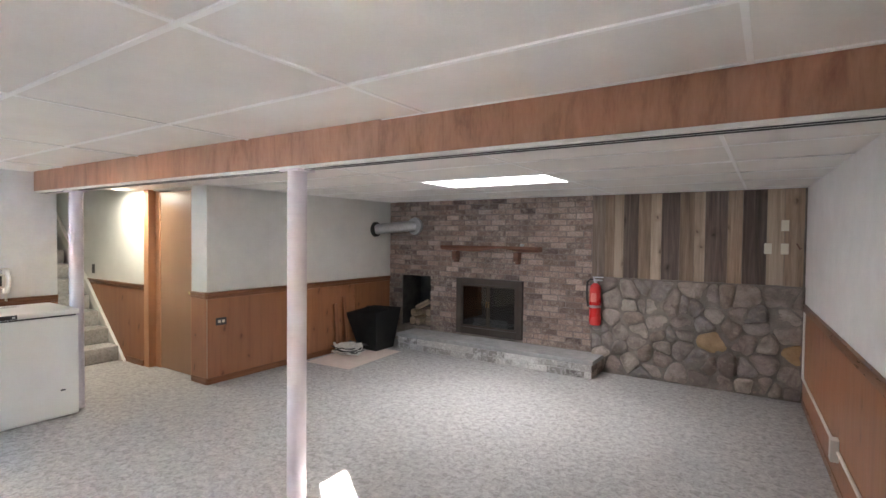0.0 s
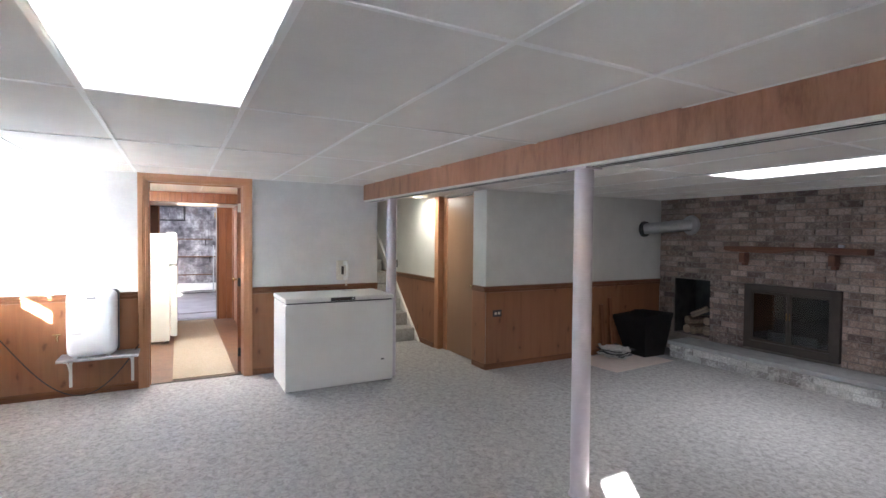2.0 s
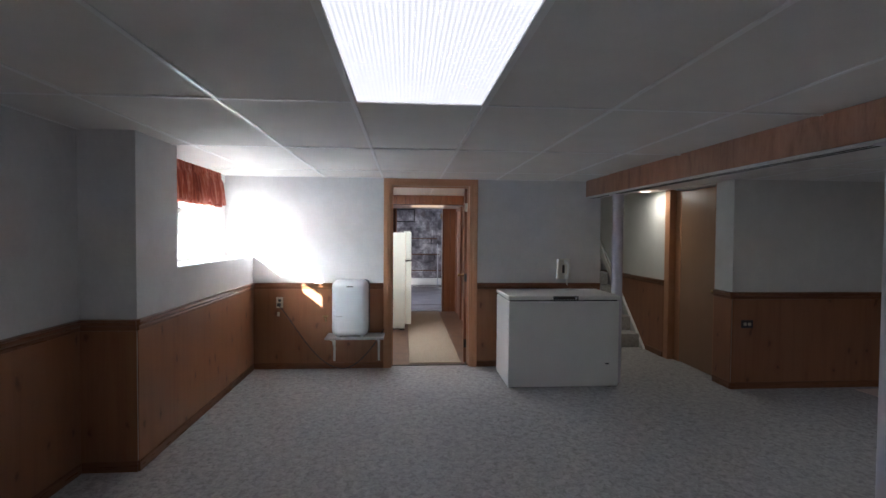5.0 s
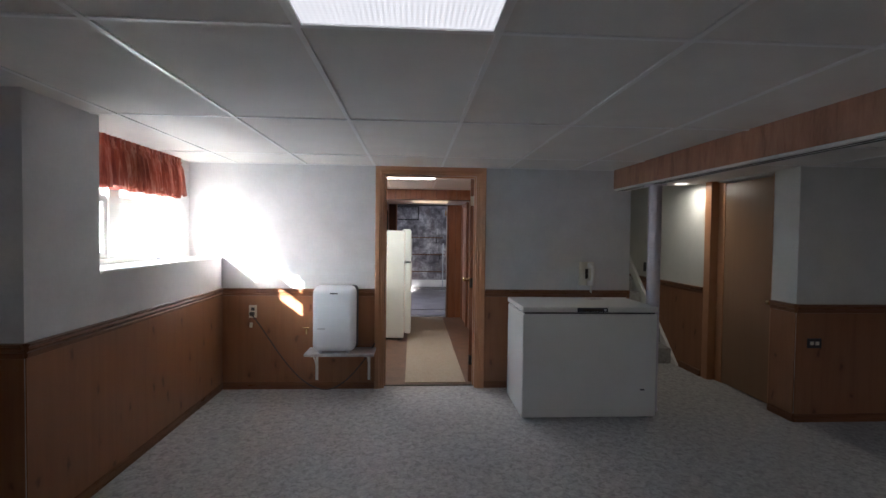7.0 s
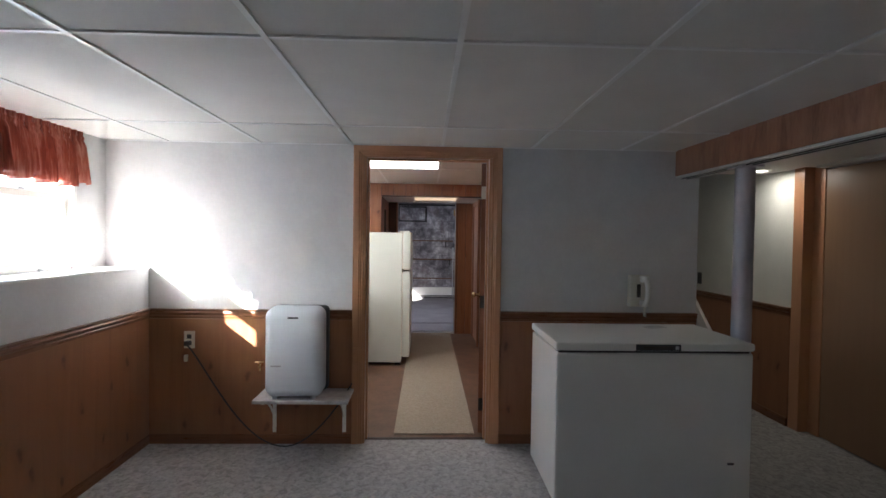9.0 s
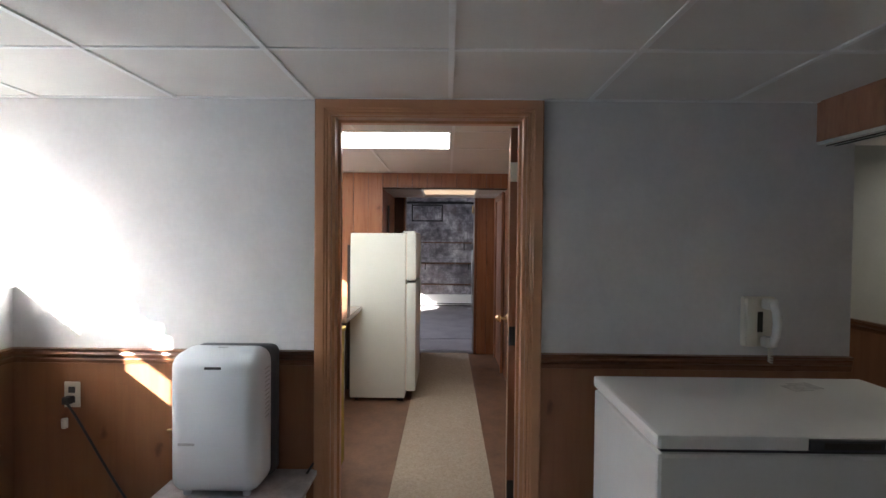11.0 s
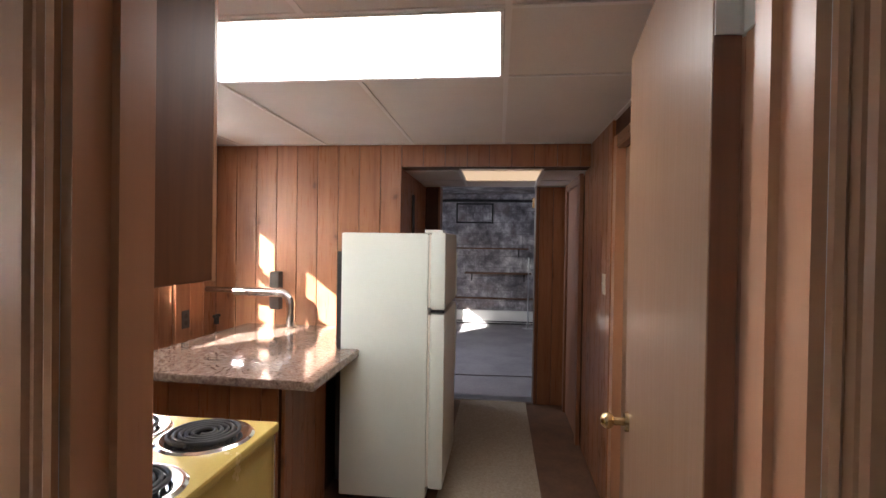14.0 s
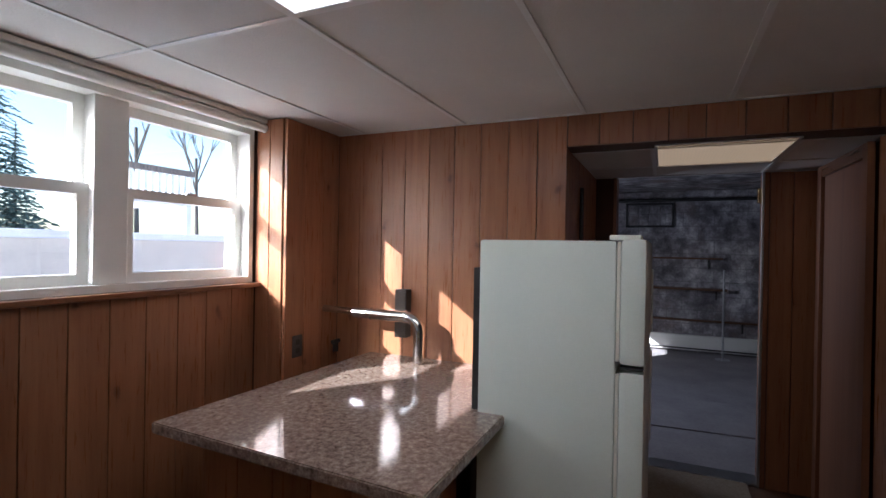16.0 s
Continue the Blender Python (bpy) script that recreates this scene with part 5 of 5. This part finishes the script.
for y in (-0.88, -0.67):
    bm = bmesh.new()
    rod(bm, (0, y, 1.069), (0, y + 0.012, 1.069), 0.034, None, 20)
    part("seam", bm, M_CHROME, vent, "", True)
damper = thing("wall_box", (-8.07, -0.74, 0.94), "narrow dark brown metal box on the pine panelling", "junction box")
part("case", boxes((0.0, -0.035, 0.0, 0.06, 0.035, 0.26), bevel=0.004), M_BRONZE, damper)
part("cover", boxes((0.0602, -0.03, 0.01, 0.064, 0.03, 0.25)), M_BRONZE, damper)
plate("power_outlet", (-7.72, -1.198, 0.90), 180, "black wall outlet on the panelled pier", "outlet", M_DARK, sockets=M_BLACK)
small = thing("tap_fitting", (-7.98, -1.14, 0.832), "small dark fitting at the back corner of the counter", "tap")
bm = bmesh.new()
rod(bm, (0, 0, 0), (0, 0, 0.05), 0.016)
rod(bm, (-0.03, 0, 0.055), (0.03, 0, 0.055), 0.012)
part("body", bm, M_BLACK, small, "", True)

rug = whole("runner_rug", boxes((-9.27, 0.47, 0.0, -5.46, 1.05, 0.010), bevel=0.003), M_RUNNER, "long beige carpet runner along the kitchen floor", "rug", at=(0, 0, -0.003))

# hall: doorway trim and a dark hanging
hall_door = thing("door_4", (-8.70, 1.38, 0), "brown hall door in a stained casing", "door", "", "structure")
part("door_slab", boxes((-0.32, -0.012, 0.01, 0.30, -0.003, 1.86)), M_DOOR_DARK, hall_door)
part("side_casing", boxes((-0.40, -0.03, 0.0, -0.325, -0.002, 1.92), bevel=0.003), M_DOOR_DARK, hall_door, "brown casing")
part("side_casing", boxes((0.305, -0.03, 0.0, 0.37, -0.002, 1.92), bevel=0.003), M_DOOR_DARK, hall_door)
part("head_casing", boxes((-0.325, -0.028, 1.862, 0.305, -0.002, 1.92), bevel=0.003), M_TRIM_X, hall_door)
whole("wall_hanging", boxes((-0.025, 0, 0, 0.025, 0.018, 0.30), bevel=0.006), M_BLACK, "narrow dark strip hung on the hall panelling", "wall hanging", at=(-8.50, 0.127, 1.48))
end = thing("door_5", (-9.29, 0.66, 0), "open doorway to the back room with stained jambs", "door", "", "structure")
part("jamb", boxes((-0.075, -0.42, 0, 0.085, -0.40, CH)), M_DOOR_DARK, end)
part("jamb", boxes((-0.075, 0.455, 0, 0.085, 0.478, CH)), M_DOOR_DARK, end)
part("side_casing", boxes((0.071, 0.44, 0, 0.088, 0.454, CH), bevel=0.003), M_STEEL, end, "bright metal door edge")
part("threshold", boxes((-0.07, -0.40, -0.004, 0.07, 0.455, 0.014), bevel=0.003), M_STEEL, end, "metal threshold")
bm = boxes((0.03, 0.42, 1.74, 0.07, 0.454, 1.83), bevel=0.003)
part("hinge", bm, M_BRASS, end, "brass hinge")

# ---- back room ----
def block_shelf(y0, y1, z, depth, label):
    t = thing("wall_shelf", (-13.599, (y0 + y1) / 2, z), label, "shelf", "shelves on the block wall")
    h = (y1 - y0) / 2
    part("board", boxes((0.0, -h, -0.025, depth, h, 0.0), bevel=0.003), M_SHELF, t)
    for y in (-h * 0.8, h * 0.8):
        part("bracket", boxes((0.0, y - 0.012, -0.16, 0.015, y + 0.012, -0.026), (0.0, y - 0.012, -0.034, depth * 0.8, y + 0.012, -0.026)), M_BLACK, t)


block_shelf(-0.35, 1.30, 1.35, 0.10, "thin dark shelf board on the block wall")
block_shelf(0.20, 1.35, 0.92, 0.22, "dark wooden shelf on two brackets")
block_shelf(-0.60, 1.80, 0.47, 0.08, "long dark ledge board low on the block wall")
heater = thing("baseboard_heater", (-13.598, 0.9, 0.0), "long white baseboard heater under the block wall", "heater")
part("cover", boxes((0.0, -1.9, 0.03, 0.07, 1.9, 0.245), bevel=0.006), M_WHITE, heater)
part("grille_slot", boxes((0.0705, -1.88, 0.045, 0.072, 1.88, 0.065)), M_BLACK, heater)
for y in (-1.85, 1.85):
    part("foot", boxes((0.005, y - 0.02, -0.005, 0.06, y + 0.02, 0.032)), M_WHITE, heater)
frame5 = thing("wall_grille", (-13.598, 0.38, 1.78), "dark framed block vent grille high on the wall", "vent")
part("frame", boxes((0, -0.36, 0, 0.03, -0.33, 0.36), (0, 0.27, 0, 0.03, 0.30, 0.36), (0, -0.33, 0.33, 0.03, 0.27, 0.36), (0, -0.33, 0, 0.03, 0.27, 0.03)), M_BLACK, frame5)
for k in range(4):
    part("slat", boxes((0.0, -0.32 + 0.148 * k, 0.035, 0.012, -0.19 + 0.148 * k, 0.325), bevel=0.003), M_BLOCK, frame5)
pipe = thing("overhead_pipe", (-13.50, 0.6, 2.17), "dark pipe running under the back room ceiling", "pipe")
bm = bmesh.new()
rod(bm, (0, -2.0, 0), (0, 4.0, 0), 0.022)
part("run", bm, M_BLACK, pipe, "", True)
stand = thing("metal_stand", (-13.20, 1.29, -0.006), "thin grey metal pole standing on the concrete", "pole")
bm = bmesh.new()
rod(bm, (0, 0, 0.01), (0, 0, 1.20), 0.014)
tube(bm, [(0, 0, 1.02), (0, 0.10, 1.03), (0, 0.2, 1.02)], 0.008, 8)
part("pole", bm, M_STEEL, stand, "", True)
bm = bmesh.new()
rod(bm, (0, 0, 0), (0, 0, 0.012), 0.09)
part("base", bm, M_STEEL, stand, "", True)
whole("floor_board", boxes((-0.45, -0.55, 0, 0.45, 0.55, 0.012), bevel=0.003), M_CONCRETE, "flat grey sheet lying on the concrete", "sheet", at=(-10.55, 0.75, -0.006), rz=3)

# ---- outdoors ----
GROUND = 0.95
bm = bmesh.new()
o = [bm.verts.new((x, y, GROUND)) for x, y in ((-600, -600), (600, -600), (600, 600), (-600, 600))]
i = [bm.verts.new((x, y, GROUND)) for x, y in ((-13.9, -1.72), (1.3, -1.72), (1.3, 7.05), (-13.9, 7.05))]
for k in range(4):
    bm.faces.new((o[k], o[(k + 1) % 4], i[(k + 1) % 4], i[k]))
structure("ground", bm, M_SNOW, "snow-covered ground outside the basement windows", "snow")
M_GREYBLOCK = mottled("pale_retaining_block", (0.56, 0.52, 0.46), (0.74, 0.69, 0.61), 4, 40, 0.85, 0.4)
retain = thing("retaining_wall", (-8.0, -3.4, GROUND), "low pale concrete retaining wall in snow", "retaining wall", "", "structure")
part("wall", boxes((-5, -0.3, -0.2, 4.5, 0.0, 0.50)), M_GREYBLOCK, retain)
part("cap", boxes((-5.02, -0.33, 0.50, 4.52, 0.03, 0.56), bevel=0.01), M_SNOW, retain, "snow-covered coping")
deck = thing("deck", (-12.4, -9.0, GROUND), "raised neighbouring deck with white railing", "deck")
part("floor", boxes((-1.0, -2.5, 1.28, 0.75, 0.0, 1.42)), M_GREYBLOCK, deck)
part("top_rail", boxes((-1.0, -0.06, 1.93, 0.75, 0.06, 2.05)), M_BARN, deck, "dark weathered top rail")
for k in range(12):
    part("baluster", boxes((-0.97 + 0.15 * k, -0.025, 1.42, -0.90 + 0.15 * k, 0.025, 1.93)), M_GREYBLOCK, deck)
for x in (-0.95, 0.6):
    part("post", boxes((x, -0.10, -0.1, x + 0.12, 0.02, 1.30)), M_GREYBLOCK, deck)

M_BARK = mottled("bark", (0.05, 0.042, 0.036), (0.11, 0.095, 0.08), 10, 60, 0.95, 0.6)
M_NEEDLE = mottled("spruce_needles", (0.025, 0.05, 0.04), (0.07, 0.11, 0.10), 3, 30, 0.8, 0.3)


def spruce(x, y, height, spread, seed):
    rng = random.Random(seed)
    t = thing("spruce_tree", (x, y, GROUND), "tall dark spruce with drooping branches in snow", "tree", "spruces outside")
    bm = bmesh.new()
    rod(bm, (0, 0, -0.2), (0, 0, height), 0.05 * height / 2.5, 0.01, 10)
    part("trunk", bm, M_BARK, t, "", True)
    bm = bmesh.new()
    z = 0.25
    while z < height * 0.98:
        reach = spread * (1 - z / height) ** 0.85 * rng.uniform(0.75, 1.1)
        for k in range(9):
            a = k * math.tau / 9 + rng.uniform(-0.3, 0.3)
            ln = reach * rng.uniform(0.6, 1.1)
            d = Vector((math.cos(a), math.sin(a), 0))
            sidev = Vector((-d.y, d.x, 0))
            for m in range(7):
                u = (m + 1) / 7
                at = d * ln * u + Vector((0, 0, z - 0.30 * ln * u * u + rng.uniform(-0.03, 0.03)))
                for s in (-1, 1):
                    tip = at + sidev * s * ln * 0.26 * (1.15 - u) * rng.uniform(0.7, 1.3) + d * ln * 0.14 + Vector((0, 0, -0.08 * ln))
                    w = 0.035 + 0.05 * ln * rng.uniform(0.5, 1)
                    v = [bm.verts.new(p) for p in (at, at + d * w - Vector((0, 0, 0.02)), tip, at - d * w * 0.6 - Vector((0, 0, 0.05 * ln)))]
                    bm.faces.new(v)
        z += height / 34
    part("crown", bm, M_NEEDLE, t, "layered dark green needle branches")


spruce(-13.0, -16.5, 6.6, 1.7, 1)
spruce(-11.9, -18.5, 7.4, 1.9, 4)
spruce(-14.3, -18.0, 4.2, 1.2, 2)


def bare_tree(x, y, height, seed):
    rng = random.Random(seed)
    t = thing("bare_tree", (x, y, GROUND), "leafless winter tree with thin dark limbs", "tree", "bare trees outside")
    trunk, limbs = bmesh.new(), bmesh.new()
    rod(trunk, (0, 0, -0.2), (0.1, 0, height * 0.55), 0.085, 0.055, 12)

    def grow(at, d, ln, r, depth):
        end = at + d * ln
        rod(limbs, at, end, r, r * 0.65, 6)
        if depth:
            for _ in range(3):
                e = (d + Vector((rng.uniform(-0.7, 0.7), rng.uniform(-0.7, 0.7), rng.uniform(-0.1, 0.5)))).normalized()
                grow(at + d * ln * rng.uniform(0.5, 1.0), e, ln * rng.uniform(0.55, 0.75), r * 0.6, depth - 1)

    for k in range(4):
        a = k * 1.6 + rng.uniform(0, 0.6)
        grow(Vector((0.09, 0, height * (0.36 + 0.03 * k))), Vector((0.38 * math.cos(a), 0.38 * math.sin(a), 0.9)).normalized(), height * 0.24, 0.035, 4)
    part("trunk", trunk, M_BARK, t, "", True)
    part("limbs", limbs, M_BARK, t)


bare_tree(-16.9, -16.0, 8.0, 3)
bare_tree(-19.7, -16.5, 7.0, 9)

# ---- pieces of walls, last ----
def shared(name, meshes, size, material, bevel=0.0):
    """One mesh for each size of piece: (x, y, z) from its lower corner."""
    key = (name, tuple(round(s, 3) for s in size))
    if key not in meshes:
        meshes[key] = mesh_of(name, boxes((0, 0, 0, *size), bevel=bevel), material)
    return meshes[key]


MESHES = {}


def piece(name, size, at, parent, material, bevel=0.0):
    ob = new(name, shared(name, MESHES, size, material, bevel))
    ob.parent = parent
    ob.location = at
    return ob


def planks(parent, along, sign, face, a, b, z0, z1, first=0.148, w=0.148):
    """Vertical panelling boards, parts of a wall, with 4 mm grooves; face: the plane of their fronts."""
    s = a
    while s < b - 0.01:
        e = min(s + w, b)
        t = 0.018
        lo = face - t if sign > 0 else face
        at = (s + 0.002, lo, z0) if along == "x" else (lo, s + 0.002, z0)
        size = (e - s - 0.004, t, z1 - z0) if along == "x" else (t, e - s - 0.004, z1 - z0)
        piece("plank", size, at, parent, M_PLANK, 0.0025)
        s = e


planks(wall_kitchen_west, "y", 1, -8.074, -1.203, 0.125, 0.0, CK - 0.005)
planks(wall_kitchen_west, "y", 1, -8.074, 0.127, 1.379, CH + 0.002, CK - 0.005)
planks(wall_kitchen_south, "x", 1, -1.40, -7.62, -6.18, 0.0, 1.211)
planks(wall_kitchen_south, "x", 1, -1.40, -6.14, -5.455, 0.0, CK - 0.005)
planks(wall_kitchen_south, "x", 1, -1.20, -8.072, -7.625, 0.0, CK - 0.005)
planks(wall_kitchen_south, "y", 1, -7.622, -1.398, -1.222, 0.0, CK - 0.005, w=0.09)
planks(wall_kitchen_north, "x", -1, 1.38, -8.30, -7.465, 0.0, CK - 0.005)
planks(wall_kitchen_north, "x", -1, 1.38, -9.20, -9.105, 0.0, CH - 0.005)
planks(wall_kitchen_north, "x", -1, 1.38, -6.535, -5.455, 0.0, CK - 0.005)
planks(wall_hall, "x", 1, 0.125, -9.20, -8.078, 0.0, CH - 0.005)
planks(wall_hall, "y", 1, -9.20, 1.142, 1.379, 0.0, CH - 0.005, w=0.12)
base_front = thing("panel_front", (0, 0, 0), "pine boards facing the peninsula base", "panelling", "", "structure")
planks(base_front, "y", 1, -6.85, -0.84, -0.17, 0.0, 0.79)
planks(base_front, "x", 1, -0.145, -7.40, -6.872, 0.0, 0.79)

# brick courses on the chimney
rng = random.Random(21)
course = 0
z = 0.205
while z < CN - 0.03:
    h = min(0.057, CN - z - 0.004)
    x = -4.388 - (0.098 if course % 2 else 0.0) - rng.uniform(0, 0.02)
    while x < -1.45:
        a, b = max(x, -4.386), min(x + 0.184, -1.452)
        cut = []
        for ox0, ox1, oz0, oz1 in ((NX0, NX1, NZ0, NZ1), (FX0 - 0.04, FX1 + 0.04, FZ0, FZ1 + 0.035)):
            if z + h > oz0 and z < oz1 and b > ox0 and a < ox1:
                cut.append((ox0, ox1))
        spans = [(a, b)]
        for c0, c1 in cut:
            spans = [s for p, q in spans for s in ((p, min(q, c0)), (max(p, c1), q))]
        for p, q in spans:
            if q - p > 0.035:
                q2 = p + round((q - p) / 0.02) * 0.02
                piece("brick", (min(q2, q) - p, 0.034, round(h, 3)), (p, Y_N + 0.011 - rng.uniform(0.0, 0.009), z + rng.uniform(-0.0025, 0.0025)), wall_north, M_BRICK)
        x += 0.197
    z += 0.0685
    course += 1

# barn boards above the stone
BARN = {"grey": M_BARN, "tan": M_BARN_TAN,
        "pale": timber("pale_board", (0.60, 0.49, 0.375), (0.45, 0.352, 0.262), (0.23, 0.17, 0.125), (1, 1, 0.045), 26, knots=0.3, rough=0.8, vary=0.15, bump=0.8),
        "dark": timber("dark_barn_board", (0.25, 0.195, 0.165), (0.145, 0.108, 0.09), (0.05, 0.037, 0.031), (1, 1, 0.045), 26, knots=0.3, rough=0.8, vary=0.2, bump=0.8)}
x = -1.448
rng = random.Random(8)
for shade, w in (("grey", 0.137), ("tan", 0.103), ("pale", 0.098), ("grey", 0.153), ("tan", 0.126), ("pale", 0.103), ("dark", 0.172), ("tan", 0.137), ("pale", 0.096), ("dark", 0.195),
                 ("tan", 0.128), ("dark", 0.195), ("pale", 0.137), ("tan", 0.16)):
    w = min(w, 0.485 - x)
    if w < 0.02:
        break
    t = rng.choice((0.016, 0.020, 0.024))
    piece(shade + "_board", (w - 0.003, t, round(CN - 1.068 - 0.004, 3)), (x, Y_N + 0.028 - t, 1.066 + rng.uniform(-0.004, 0.004)), wall_stone, BARN[shade], 0.002)
    x += w


# field stones: rounded cells of a jittered plan
def clip_cell(poly, p, q):
    """The part of poly nearer to p than to q."""
    mid, d = (p + q) / 2, q - p
    out = []
    for k in range(len(poly)):
        a, b = poly[k], poly[(k + 1) % len(poly)]
        sa, sb = (a - mid).dot(d), (b - mid).dot(d)
        if sa <= 0:
            out.append(a)
        if sa * sb < 0:
            out.append(a + (b - a) * (sa / (sa - sb)))
    return out


rng = random.Random(17)
seeds = []
row, zz = 0, 0.075
while zz < 1.06:
    xx = -1.44 + rng.uniform(0.02, 0.12)
    while xx < 0.50:
        seeds.append(Vector((xx + rng.uniform(-0.04, 0.04), zz + rng.uniform(-0.045, 0.045))))
        xx += rng.choice((0.10, 0.14, 0.18, 0.24, 0.31))
    zz += rng.uniform(0.12, 0.17)
M_STONE_OCHRE = mottled("ochre_stone", (0.26, 0.17, 0.085), (0.44, 0.31, 0.18), 9, 60, 0.8, 0.5)
gold = Vector((-0.26, 0.49)), Vector((0.44, 0.43))
seeds = [s for s in seeds if all(abs(s.x - g.x) > 0.19 or abs(s.y - g.y) > 0.13 for g in gold)] + list(gold)
ochre = min(seeds, key=lambda s: (s - Vector((-0.28, 0.49))).length), min(seeds, key=lambda s: (s - Vector((0.44, 0.43))).length)
for p in seeds:
    poly = [Vector(c) for c in ((-1.438, 0.004), (0.492, 0.004), (0.492, 1.058), (-1.438, 1.058))]
    for q in seeds:
        if q is not p and (q - p).length < 0.6:
            poly = clip_cell(poly, p, q)
    if len(poly) < 3:
        continue
    c = sum(poly, Vector((0, 0))) / len(poly)
    gap = rng.uniform(0.001, 0.006)
    ring = []
    for k in range(len(poly)):
        a, b = poly[k], poly[(k + 1) % len(poly)]
        steps = max(1, int((b - a).length / 0.028))
        for s in range(steps):
            r = a.lerp(b, (s + 0.5) / steps)
            ring.append(r + (c - r).normalized() * (0.001 + 0.016 * noise.noise(Vector((r.x * 17, r.y * 17, c.x * 7)))))
    if len(ring) < 3:
        continue
    for again in range(1):
        ring = [ring[k - 1] * 0.25 + ring[k] * 0.5 + ring[(k + 1) % len(ring)] * 0.25 for k in range(len(ring))]
    bm = bmesh.new()
    bulge = rng.uniform(0.015, 0.062)
    lean = rng.uniform(-0.16, 0.16), rng.uniform(-0.2, 0.1)
    layers = []
    for shrink, depth in ((0.0, 0.0), (0.004, 0.45), (0.013, 0.78), (0.030, 0.95), (0.06, 1.0)):
        lay = []
        for r in ring:
            d = c - r
            k2 = min(0.85, (gap + shrink) / max(d.length, 0.01))
            v = r + d * k2
            rough = 0.014 * noise.noise(Vector((v.x * 13, v.y * 13, c.y * 5))) + 0.006 * noise.noise(Vector((v.x * 45, v.y * 45, 3.0)))
            lay.append(bm.verts.new((v.x, Y_N + 0.005 - bulge * depth + rough + depth * (lean[0] * (v.x - c.x) + lean[1] * (v.y - c.y)), v.y)))
        layers.append(lay)
    for a, b in zip(layers, layers[1:]):
        for k in range(len(a)):
            bm.faces.new((a[k], a[(k + 1) % len(a)], b[(k + 1) % len(a)], b[k]))
    top = bm.verts.new((c.x, Y_N + 0.003 - bulge, c.y))
    for k in range(len(layers[-1])):
        bm.faces.new((layers[-1][k], layers[-1][(k + 1) % len(layers[-1])], top))
    back = [bm.verts.new((v.co.x, Y_N + 0.035, v.co.z)) for v in layers[0]]
    for k in range(len(back)):
        bm.faces.new((back[k], back[(k + 1) % len(back)], layers[0][(k + 1) % len(back)], layers[0][k]))
    ob = new("stone", mesh_of("stone", bm, M_STONE_OCHRE if p in ochre else M_STONE, True))
    ob.parent = wall_stone
